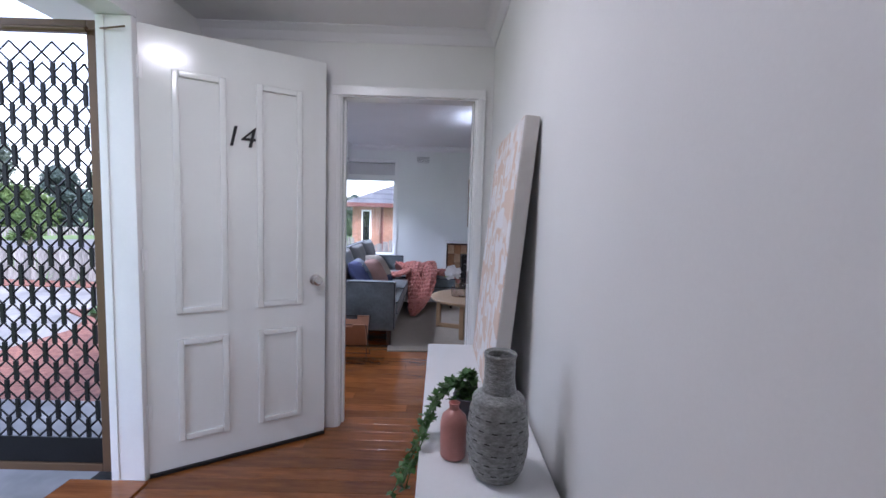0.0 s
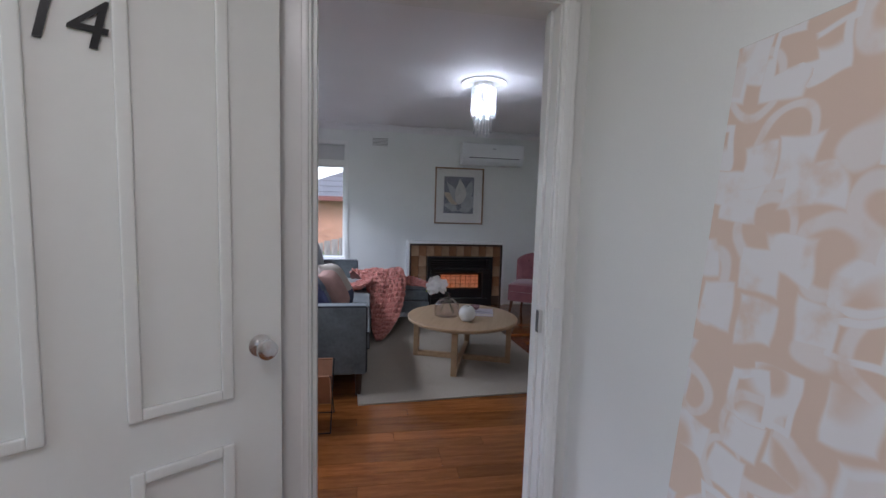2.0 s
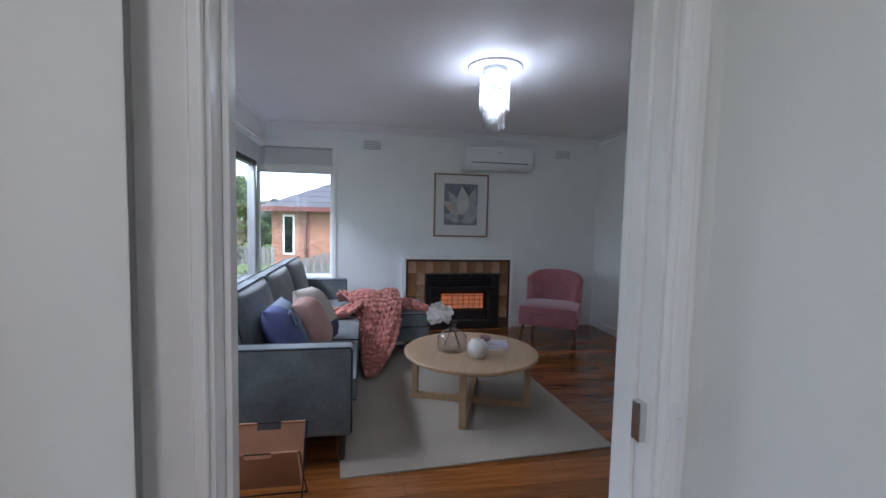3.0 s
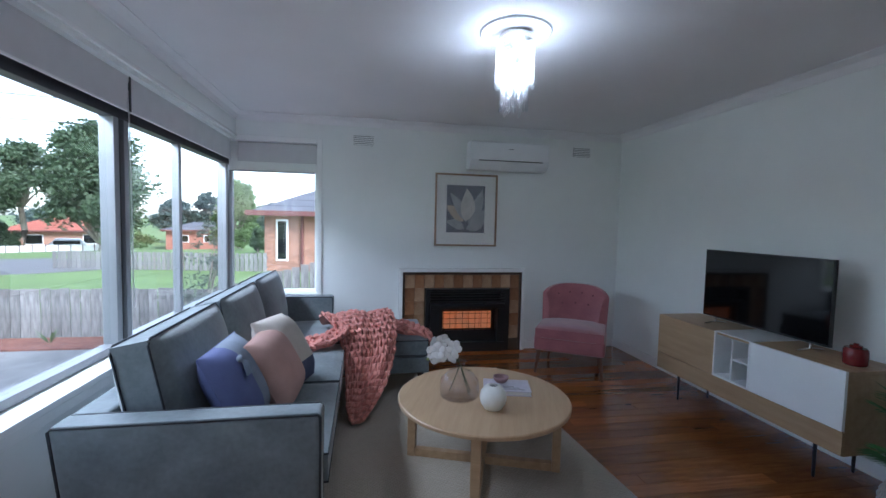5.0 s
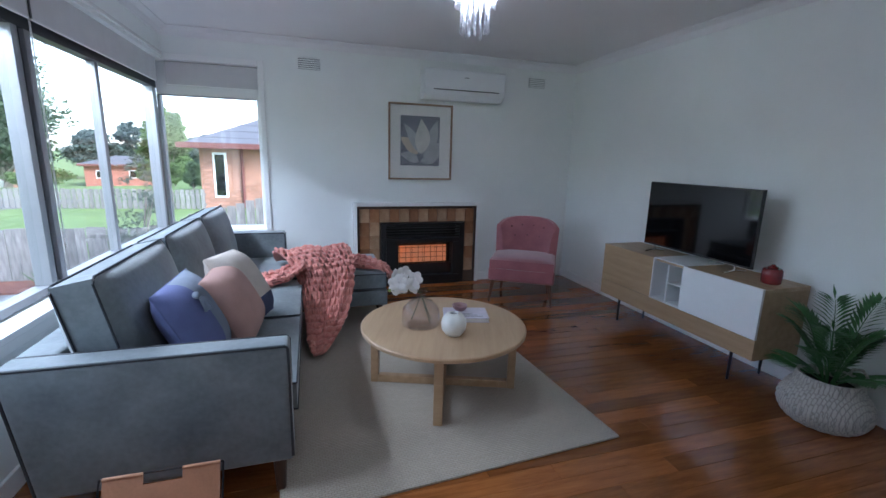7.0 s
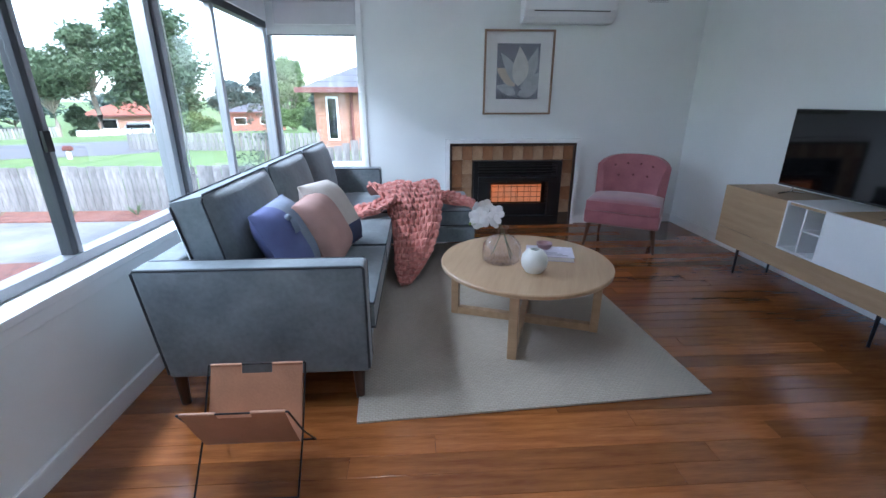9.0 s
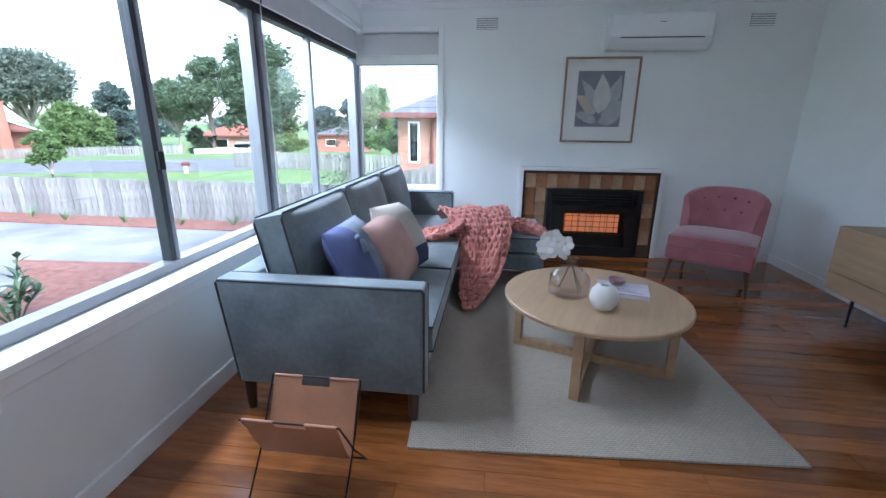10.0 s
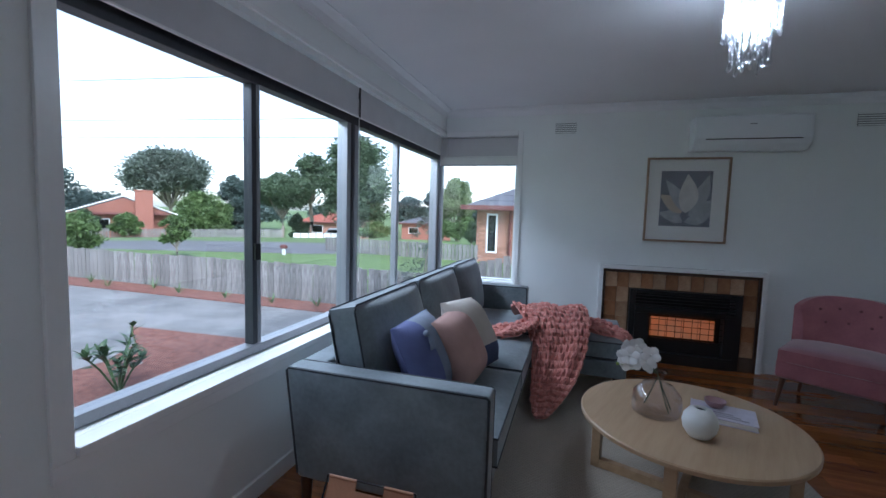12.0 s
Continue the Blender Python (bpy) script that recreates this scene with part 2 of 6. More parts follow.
win = thing("window_1", "long aluminium sliding window above a white sill", "window")
win["kind"] = "structure"
bar("frame_rail", (GX - 0.04, WY0, WZ0 + 0.002, GX + 0.03, GY, WZ0 + 0.045), win)
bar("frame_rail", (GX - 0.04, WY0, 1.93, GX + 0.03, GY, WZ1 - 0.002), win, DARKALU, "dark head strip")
bar("frame_jamb", (GX - 0.04, WY0 + 0.001, WZ0 + 0.046, GX + 0.03, WY0 + 0.03, 1.929), win)
bar("meeting_stile", (GX - 0.03, 4.545, WZ0 + 0.046, GX + 0.02, 4.575, 1.929), win, DARKALU, "dark meeting stile of the sliding sash")
bar("meeting_stile", (GX - 0.028, 4.5755, WZ0 + 0.046, GX + 0.022, 4.598, 1.929), win)
bar("mullion", (GX - 0.04, 5.40, WZ0 + 0.046, GX + 0.034, 5.45, 1.929), win)
# near-black recessed strip: the groove's shade is put into its colour
bar("mullion", (GX - 0.02, 5.4505, WZ0 + 0.046, GX + 0.015, 5.50, 1.929), win, DARKALU, "recessed strip coloured dark as groove shade between two frames")
bar("mullion", (GX - 0.04, 5.5005, WZ0 + 0.046, GX + 0.034, 5.55, 1.929), win)
bar("meeting_stile", (GX - 0.03, 6.26, WZ0 + 0.046, GX + 0.02, 6.31, 1.929), win)
bar("corner_post", (GX - 0.05, GY - 0.12, WZ0 + 0.046, GX + 0.03, GY - 0.075, 1.929), win)
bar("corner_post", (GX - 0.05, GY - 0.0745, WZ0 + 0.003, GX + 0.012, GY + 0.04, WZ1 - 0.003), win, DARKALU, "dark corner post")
bar("latch", (GX + 0.0205, 4.55, 1.10, GX + 0.035, 4.585, 1.18), win, BLACKPAINT, "small black latch")
for y0, y1 in ((WY0 + 0.031, 4.544), (4.599, 5.399), (5.551, 6.259), (6.311, GY - 0.121)):
    bm = bmesh.new()
    box(bm, GX - 0.006, y0, WZ0 + 0.046, GX - 0.001, y1, 1.929)
    part("pane", bm, PANE, win, "clear glass pane").visible_shadow = False
# solid black strip added to paint the shade in the gap between blinds
bar("blind_gap_shade", (XW - 0.038, 5.462, 1.97, XW - 0.034, 5.483, 2.17), win, BLACKPAINT, "black strip painted as the shade between the blinds")
for y in (5.52, 5.53):
    bm = bmesh.new()
    tube(bm, [(GX + 0.05, y, 2.1), (GX + 0.052, y + 0.004, 1.5), (GX + 0.05, y + 0.012, 1.0), (GX + 0.05, y + 0.02, 0.86)], 0.0018, 6)
    part("blind_cord", bm, TRIM, win, "thin white cord")
bm = bmesh.new()
box(bm, XW - WT + 0.19, WY0 + 0.001, WZ0 - 0.03, XW + 0.03, YN - 0.001, WZ0 + 0.0015, 0.004)
box(bm, XW, WY0 - 0.06, WZ0 - 0.085, XW + 0.016, YN - 0.02, WZ0 - 0.031, 0.003)
box(bm, XW, WY0 - 0.06, WZ0 - 0.0305, XW + 0.016, WY0 - 0.001, 2.215, 0.003)
box(bm, XW, WY0 - 0.0005, WZ1 + 0.03, XW + 0.016, YN - 0.02, WZ1 + 0.055, 0.003)
part("window_sill", bm, TRIM, win, "wide white painted sill and surround")

win2 = thing("window_2", "fixed corner window with white painted frame", "window")
win2["kind"] = "structure"
bar("frame_rail", (GX + 0.032, GY - 0.03, WZ0 + 0.002, BX1 - 0.001, GY + 0.04, WZ0 + 0.03), win2, TRIM)
bar("frame_rail", (GX + 0.032, GY - 0.03, 1.875, BX1 - 0.001, GY + 0.04, WZ1 - 0.002), win2, TRIM)
bar("frame_jamb", (BX1 - 0.03, GY - 0.03, WZ0 + 0.031, BX1 - 0.001, GY + 0.04, 1.874), win2, TRIM)
bar("frame_jamb", (GX + 0.031, GY - 0.03, WZ0 + 0.031, GX + 0.06, GY + 0.04, 1.874), win2)
bm = bmesh.new()
box(bm, GX + 0.061, GY, WZ0 + 0.031, BX1 - 0.031, GY + 0.005, 1.874)
# thin dark strip along the lower edge of the head rail
bar("head_line", (GX + 0.062, GY - 0.036, 1.866, BX1 - 0.032, GY - 0.0305, 1.878), win2, DARKALU, "thin dark line along the head rail's bottom")
part("pane", bm, PANE, win2, "clear glass pane").visible_shadow = False
bm = bmesh.new()
box(bm, XW + 0.02, YN - 0.02, WZ0 - 0.026, BX1 + 0.055, YN - 0.0005, WZ0 + 0.004, 0.004)
box(bm, BX1, YN - 0.016, WZ0 + 0.005, BX1 + 0.05, YN - 0.0005, 2.212, 0.004)
box(bm, XW + 0.02, YN - 0.016, WZ1, BX1 - 0.001, YN - 0.0005, 2.212, 0.004)
box(bm, GX + 0.06, YN + 0.001, WZ0 - 0.001, BX1 - 0.001, GY - 0.031, WZ0 + 0.012, 0.002)
part("window_sill", bm, TRIM, win2, "white painted surround")


def roller_blind(x0, y0, x1, y1, z0, z1, along, label):
    t = thing("roller_blind", label, "blind", group="rolled blinds at the windows")
    bm = bmesh.new()
    if along == "y":
        box(bm, x0, y0, z0 + 0.012, x0 + 0.004, y1, z1 - 0.02)
        part("fabric", bm, BLIND, t)
        bm = bmesh.new()
        rod(bm, (x0 - 0.02, y0, z1 - 0.02), (x0 - 0.02, y1, z1 - 0.02), 0.021, n=18)
        part("roller", bm, BLIND, t, smooth=True)
        bm = bmesh.new()
        box(bm, x0 - 0.004, y0, z0, x0 + 0.008, y1, z0 + 0.0115, 0.003)
    else:
        box(bm, x0, y0, z0 + 0.012, x1, y0 + 0.004, z1 - 0.02)
        part("fabric", bm, BLIND, t)
        bm = bmesh.new()
        rod(bm, (x0, y0 + 0.026, z1 - 0.02), (x1, y0 + 0.026, z1 - 0.02), 0.021, n=18)
        part("roller", bm, BLIND, t, smooth=True)
        bm = bmesh.new()
        box(bm, x0, y0 - 0.003, z0, x1, y0 + 0.009, z0 + 0.0115, 0.003)
    part("bottom_bar", bm, TRIM, t)


roller_blind(XW - 0.045, WY0 + 0.005, 0, 5.46, 1.965, WZ1 + 0.025, "y", "grey-white fabric blind rolled up over the long window")
roller_blind(XW - 0.045, 5.485, 0, YN - 0.03, 1.965, WZ1 + 0.025, "y", "grey-white fabric blind rolled up near the corner")
roller_blind(XW + 0.01, YN + 0.03, BX1 - 0.01, 0, 1.95, WZ1 - 0.002, "x", "grey-white fabric blind rolled up at the corner window")


# ---- shared shapes ----
def cushion(bm, sx, sy, sz, m=None, puff=0.25, n=10, edge=0.5):
    """A stuffed block: rounded, swollen in the middle, pinched at the seams."""
    vs = bmesh.ops.create_grid(bm, x_segments=n, y_segments=n, size=0.5)["verts"]
    top = list(vs)
    low = bmesh.ops.create_grid(bm, x_segments=n, y_segments=n, size=0.5)["verts"]
    for k, grid in ((1, top), (-1, low)):
        for v in grid:
            u, w = v.co.x * 2, v.co.y * 2
            dome = max(0.0, (1 - abs(u) ** 4) * (1 - abs(w) ** 4)) ** (0.5 if edge > 0.3 else 0.85)
            pinch = 1 - 0.04 * (1 - dome)
            v.co = Vector((v.co.x * sx * pinch, v.co.y * sy * pinch, k * sz / 2 * (edge + (1 - edge) * dome + puff * dome * (1 - 0.5 * (u * u + w * w)))))
    ea = [e for e in bm.edges if e.is_boundary and e.verts[0] in set(top)]
    eb = [e for e in bm.edges if e.is_boundary and e.verts[0] in set(low)]
    bmesh.ops.bridge_loops(bm, edges=ea + eb)
    if m is not None:
        bmesh.ops.transform(bm, matrix=m, verts=top + low)


def rug_weave(name, base, second, sx, sy, bump):
    m = mat(name, base, 0.95, vary=0.1, scale=1.2, bump=0, second=second, sheen=0.2)
    nt = m.node_tree
    co = nt.nodes.new("ShaderNodeTexCoord")
    bk = nt.nodes.new("ShaderNodeTexBrick")
    bk.inputs["Scale"].default_value = 1.0
    bk.inputs["Brick Width"].default_value, bk.inputs["Row Height"].default_value = sx, sy
    bk.inputs["Mortar Size"].default_value, bk.inputs["Mortar Smooth"].default_value = min(sx, sy) * 0.22, 1.0
    bk.inputs["Color1"].default_value = (1, 1, 1, 1)
    bk.inputs["Color2"].default_value = (0.8, 0.8, 0.8, 1)
    bk.inputs["Mortar"].default_value = (0.25, 0.25, 0.25, 1)
    nt.links.new(co.outputs["Object"], bk.inputs["Vector"])
    b = nt.nodes["Principled BSDF"]
    old = b.inputs["Base Color"].links[0].from_socket
    mx = nt.nodes.new("ShaderNodeMix")
    mx.data_type, mx.blend_type = "RGBA", "MULTIPLY"
    mx.inputs[0].default_value = 0.55
    nt.links.new(old, mx.inputs[6])
    nt.links.new(bk.outputs[0], mx.inputs[7])
    nt.links.new(mx.outputs[2], b.inputs["Base Color"])
    bp = nt.nodes.new("ShaderNodeBump")
    bp.inputs["Strength"].default_value, bp.inputs["Distance"].default_value = bump, 0.004
    nt.links.new(bk.outputs[0], bp.inputs["Height"])
    nt.links.new(bp.outputs[0], b.inputs["Normal"])
    return m


OAK = mat("pale_oak", (0.48, 0.33, 0.20), 0.45, vary=0.2, scale=1.5, bump=0.05, fine=9, second=(0.36, 0.235, 0.13), stretch=(16, 1.5, 16))
OAKX = mat("oak_veneer", (0.46, 0.32, 0.19), 0.45, vary=0.2, scale=1.5, bump=0.05, fine=9, second=(0.35, 0.23, 0.125), stretch=(16, 1.5, 16))
TABLETOP = mat("oak_tabletop", (0.50, 0.35, 0.215), 0.38, vary=0.2, scale=1.6, bump=0.03, fine=8, second=(0.41, 0.275, 0.16), stretch=(18, 1.4, 18))
DARKWOOD = mat("dark_wood", (0.05, 0.025, 0.016), 0.35, vary=0.25, scale=8, fine=60, stretch=(10, 10, 1))
VELVET = mat("blue_grey_velvet", (0.20, 0.235, 0.25), 0.7, vary=0.25, scale=4.5, bump=0.08, fine=45, second=(0.085, 0.106, 0.12), sheen=0.35)
PIPING = mat("dark_piping", (0.02, 0.026, 0.034), 0.6)
PINKVELVET = mat("dusty_pink_velvet", (0.40, 0.135, 0.15), 0.75, vary=0.25, scale=7, bump=0.05, fine=70, second=(0.27, 0.085, 0.10), sheen=0.6)
KNIT = mat("pink_chunky_wool", (0.66, 0.275, 0.225), 0.9, vary=0.15, scale=20, bump=0.3, fine=260, second=(0.50, 0.17, 0.145), sheen=0.3)
WHITEPAINT = mat("white_lacquer", (0.80, 0.81, 0.82), 0.3, vary=0.03, scale=4, bump=0.02)
CREAM = mat("white_ceramic", (0.74, 0.74, 0.70), 0.3, vary=0.05, scale=12, bump=0.06, fine=150)
PAPER = mat("white_mount", (0.80, 0.79, 0.77), 0.7, vary=0.02)


# ---- entry door and frame ----
frame_entry = structure("door_frame_2", bmesh.new(), TRIM, "white painted entry door frame with timber threshold", "doorway")
bm = bmesh.new()
HF = -1.255
box(bm, -1.412, EY1 - 0.018, 0, HF, EY1 + 0.022, 2.215, 0.004)
box(bm, -1.412, EY1 - 0.026, 0, -1.375, EY1 - 0.0185, 2.21, 0.003)
part("jamb", bm, TRIM, frame_entry)
bm = bmesh.new()
box(bm, -1.412, EY0 - 0.022, 0, HF, EY0 + 0.018, 2.215, 0.004)
part("jamb", bm, TRIM, frame_entry)
bm = bmesh.new()
box(bm, -1.412, EY0 - 0.022, 2.216, HF, EY1 + 0.022, 2.26, 0.004)
part("head", bm, TRIM, frame_entry)
bm = bmesh.new()
box(bm, -1.62, EY0 + 0.019, -0.028, HF + 0.02, EY1 - 0.019, 0.012, 0.006)
part("threshold", bm, FLOORWOOD, frame_entry, "reddish timber threshold")
slab("wall_hall_west", [(XW, HB, -0.02, HF - 0.004, EY0 - 0.023, H), (XW, EY1 + 0.023, -0.02, HF - 0.004, YS, H), (XW, EY0 - 0.0225, 2.2605, HF - 0.004, EY1 + 0.0225, H)],
     HALLWALL, "white painted hall wall around the entry", "wall")

door = thing("entry_door", "open white gloss panelled entry door with black numerals", "door", pose(-1.252, 2.232, 0, 0, 0, 32.8))
DW, DH = 0.885, 2.2
bm = bmesh.new()
box(bm, 0, 0, 0.02, DW, 0.04, DH, 0.003)
part("leaf", bm, DOORPAINT, door)


def molding(x0, x1, z0, z1):
    bm = bmesh.new()
    def strip(a, b, c, d):
        box(bm, a, -0.014, b, c, -0.0005, d, 0.005, 3)
    w = 0.03
    strip(x0, z0, x0 + w, z1)
    strip(x1 - w, z0, x1, z1)
    strip(x0 + w, z0, x1 - w, z0 + w)
    strip(x0 + w, z1 - w, x1 - w, z1)
    part("panel_molding", bm, DOORPAINT, door, smooth=True)


for a, b in ((0.13, 0.365), (0.51, 0.748)):
    molding(a, b, 0.824, 2.014)
    molding(a, b, 0.163, 0.692)
bm = bmesh.new()
box(bm, 0.002, -0.012, 0.003, DW - 0.002, 0.02, 0.0195, 0.003)
part("draught_strip", bm, BLACKPAINT, door, "dark weather strip")
num = bpy.data.curves.new("numerals", "FONT")
num.body, num.size, num.extrude, num.shear, num.align_x, num.offset = "14", 0.15, 0.003, 0.22, "CENTER", 0.0
nob = new("numeral", num)
nob.data.materials.append(BLACKPAINT)
nob.parent = door
nob.matrix_basis = pose(0.425, -0.004, 1.682, 90, 0, 0)
nob["label"] = "black italic numerals 14"
bm = bmesh.new()
lathe(bm, [(0.0, 0), (0.03, 0), (0.032, 0.006), (0.012, 0.012), (0.011, 0.03), (0.02, 0.036), (0.028, 0.05), (0.027, 0.064), (0.016, 0.07), (0.0, 0.0705)], 28)
part("knob", bm, CHROME, door, "satin metal door knob", True, pose(0.822, -0.001, 0.957, 90, 0, 0))
for z in (0.28, 1.05, 1.95):
    bm = bmesh.new()
    box(bm, -0.014, -0.0045, z, 0.018, -0.0005, z + 0.1, 0.001)
    rod(bm, (-0.001, -0.007, z), (-0.001, -0.007, z + 0.1), 0.005)
    part("hinge", bm, TRIM, door, "painted butt hinge")

# screen door, swung open outside
sd = thing("screen_door", "open bronze screen door with black lattice grille", "screen door", pose(-1.417, 2.262, 0.0, 0, 0, 180))
SW, SH = 0.84, 2.2
for nme, b in (("stile", (0.01, 0, 0.03, 0.065, 0.03, SH)), ("stile", (SW - 0.055, 0, 0.03, SW, 0.03, SH)), ("rail", (0.0655, 0, SH - 0.055, SW - 0.0555, 0.03, SH)), ("rail", (0.0655, 0, 0.03, SW - 0.0555, 0.03, 0.07))):
    bm = bmesh.new()
    box(bm, *b, 0.004)
    part(nme, bm, BRONZE, sd)
bm = bmesh.new()
box(bm, 0.0655, 0.008, 0.0705, SW - 0.0555, 0.022, 0.20, 0.003)
part("kick_panel", bm, BLACKMETAL, sd, "black kick panel")
bm = bmesh.new()
px, pz = 0.049, 0.19
for i in range(0, 15):
    cx = 0.0655 + px * (i + 0.5)
    for k in range(-1, 12):
        cz = 0.25 + pz * (k + (0.5 if i % 2 else 0))
        if cz < 0.22 or cz > SH - 0.1:
            continue
        h = pz / 4
        for sx_ in (-1, 1):
            for sz_ in (-1, 1):
                x1 = min(max(cx + sx_ * px, 0.0655), SW - 0.0555)
                rod(bm, (cx, 0.015, cz + sz_ * h), (x1, 0.015, cz), 0.0052, n=4)
        if cz - 2 * h > 0.2:
            box(bm, cx - 0.0085, 0.009, cz - 3 * h, cx + 0.0085, 0.021, cz - h)
part("lattice", bm, BLACKMETAL, sd, "black diamond lattice")
for z in (0.25, 1.95):
    bm = bmesh.new()
    rod(bm, (0.0, 0.015, z), (0.0, 0.015, z + 0.08), 0.009)
    box(bm, -0.002, 0.0, z + 0.01, 0.03, -0.006, z + 0.07, 0.001)
    part("hinge", bm, BLACKMETAL, sd)
bm = bmesh.new()
rod(bm, (0.05, 0.045, 2.15), (0.42, 0.045, 2.15), 0.013, n=14)
rod(bm, (-0.16, 0.10, 2.15), (0.05, 0.045, 2.15), 0.004, n=8)
part("door_closer", bm, BRONZE, sd, "bronze tube door closer")

# ---- hall ----
con = thing("console_cabinet", "low white painted hall cabinet against the wall", "cabinet")
CX0, CX1, CY0, CY1, CZ = 0.125, HX - 0.018, 0.98, 2.155, 0.753
for nme, b in (("top", (CX0, CY0, CZ - 0.022, CX1, CY1, CZ)), ("side_panel", (CX0 + 0.004, CY1 - 0.022, 0.0, CX1, CY1 - 0.003, CZ - 0.0225)), ("side_panel", (CX0 + 0.004, CY0 + 0.003, 0.0, CX1, CY0 + 0.022, CZ - 0.0225)),
               ("back_panel", (CX1 - 0.012, CY0 + 0.023, 0.03, CX1 - 0.001, CY1 - 0.023, CZ - 0.023)), ("shelf", (CX0 + 0.02, CY0 + 0.023, 0.36, CX1 - 0.013, CY1 - 0.023, 0.378)), ("plinth", (CX0 + 0.02, CY0 + 0.023, 0.0, CX0 + 0.035, CY1 - 0.023, 0.06)),
               ("door", (CX0, CY0 + 0.024, 0.065, CX0 + 0.017, 1.56, CZ - 0.026)), ("door", (CX0, 1.564, 0.065, CX0 + 0.017, CY1 - 0.024, CZ - 0.026))):
    bm = bmesh.new()
    box(bm, *b, 0.002)
    part(nme, bm, WHITEPAINT, con)

art = bpy.data.materials.new("blush_abstract_paint")
art.use_nodes = True
nt = art.node_tree
b = nt.nodes["Principled BSDF"]
b.inputs["Roughness"].default_value = 0.75
co = nt.nodes.new("ShaderNodeTexCoord")


def warped(scale, amount, seed):
    """Coordinates pushed about by a soft noise, as a loaded brush wanders."""
    mp = nt.nodes.new("ShaderNodeMapping")
    mp.inputs["Location"].default_value = (0.0, seed, seed * 0.7)
    nt.links.new(co.outputs["Object"], mp.inputs["Vector"])
    nz = nt.nodes.new("ShaderNodeTexNoise")
    nz.inputs["Scale"].default_value, nz.inputs["Detail"].default_value = scale, 1.0
    nt.links.new(mp.outputs[0], nz.inputs["Vector"])
    ad = nt.nodes.new("ShaderNodeMix")
    ad.data_type = "VECTOR"
    ad.inputs[0].default_value = amount
    nt.links.new(mp.outputs[0], ad.inputs[4])
    nt.links.new(nz.outputs["Color"], ad.inputs[5])
    return ad.outputs[1]


def maths(op, a, b2):
    m_ = nt.nodes.new("ShaderNodeMath")
    m_.operation = op
    for k_, v_ in enumerate((a, b2)):
        if isinstance(v_, (int, float)):
            m_.inputs[k_].default_value = v_
        else:
            nt.links.new(v_, m_.inputs[k_])
    return m_.outputs[0]


def cells(metric, scale, vec, seed):
    vo = nt.nodes.new("ShaderNodeTexVoronoi")
    vo.feature, vo.distance = "F1", metric
    vo.inputs["Scale"].default_value, vo.inputs["Randomness"].default_value = scale, 0.85
    nt.links.new(vec, vo.inputs["Vector"])
    return vo


def soft(val, lo, hi):
    mr = nt.nodes.new("ShaderNodeMapRange")
    mr.interpolation_type = "SMOOTHSTEP"
    mr.inputs[1].default_value, mr.inputs[2].default_value = lo, hi
    nt.links.new(val, mr.inputs[0])
    return mr.outputs[0]


# blocky dabs, some of them only outlined, over narrow curved strokes
dab = cells("CHEBYCHEV", 11.5, warped(7.0, 0.07, 0.3), 1)
solid = soft(dab.outputs["Distance"], 0.43, 0.33)
ring = maths("MULTIPLY", soft(dab.outputs["Distance"], 0.44, 0.38), soft(dab.outputs["Distance"], 0.24, 0.30))
pick = nt.nodes.new("ShaderNodeSeparateColor")
nt.links.new(dab.outputs["Color"], pick.inputs[0])
hollow = soft(pick.outputs[0], 0.52, 0.58)
blocks = maths("ADD", maths("MULTIPLY", solid, maths("SUBTRACT", 1.0, hollow)), maths("MULTIPLY", ring, hollow))
curl = cells("EUCLIDEAN", 7.5, warped(6.0, 0.1, 2.1), 2)
strokes = maths("MULTIPLY", soft(curl.outputs["Distance"], 0.50, 0.45), soft(curl.outputs["Distance"], 0.33, 0.38))
white = maths("MAXIMUM", blocks, maths("MULTIPLY", strokes, 0.75))
dry = nt.nodes.new("ShaderNodeTexNoise")
dry.inputs["Scale"].default_value, dry.inputs["Detail"].default_value = 14.0, 5.0
nt.links.new(co.outputs["Object"], dry.inputs["Vector"])
white = maths("MULTIPLY", white, soft(dry.outputs[0], 0.22, 0.5))
rp = nt.nodes.new("ShaderNodeValToRGB")
rp.color_ramp.elements[0].color, rp.color_ramp.elements[1].color = (0.72, 0.56, 0.465, 1), (0.80, 0.78, 0.785, 1)
nt.links.new(white, rp.inputs[0])
nt.links.new(rp.outputs[0], b.inputs["Base Color"])
CANVAS = mat("raw_canvas", (0.62, 0.59, 0.56), 0.85, vary=0.06, scale=10, bump=0.2, fine=300)
lean = math.degrees(math.asin(0.077 / 0.92))
pic = thing("canvas_painting", "tall blush and white abstract canvas leaning on the wall", "painting", pose(0.333, 1.49, CZ + 0.001, 0, lean, 0))
bm = bmesh.new()
box(bm, 0.001, 0.0, 0.0, 0.046, 0.64, 0.92, 0.004)
part("canvas_edge", bm, CANVAS, pic, "raw off-white canvas edge")
bm = bmesh.new()
box(bm, -0.0015, 0.004, 0.004, 0.0005, 0.636, 0.916)
part("painted_face", bm, art, pic, "blush pink with white brushed shapes")

GREYGLAZE = mat("grey_glaze", (0.36, 0.365, 0.35), 0.35, vary=0.3, scale=70, bump=0.5, fine=130, second=(0.13, 0.135, 0.13), stretch=(1, 1, 2.2))
vase = thing("tall_vase", "tall grey ribbed ceramic vase on the hall cabinet", "vase", pose(0.312, 1.15, CZ))


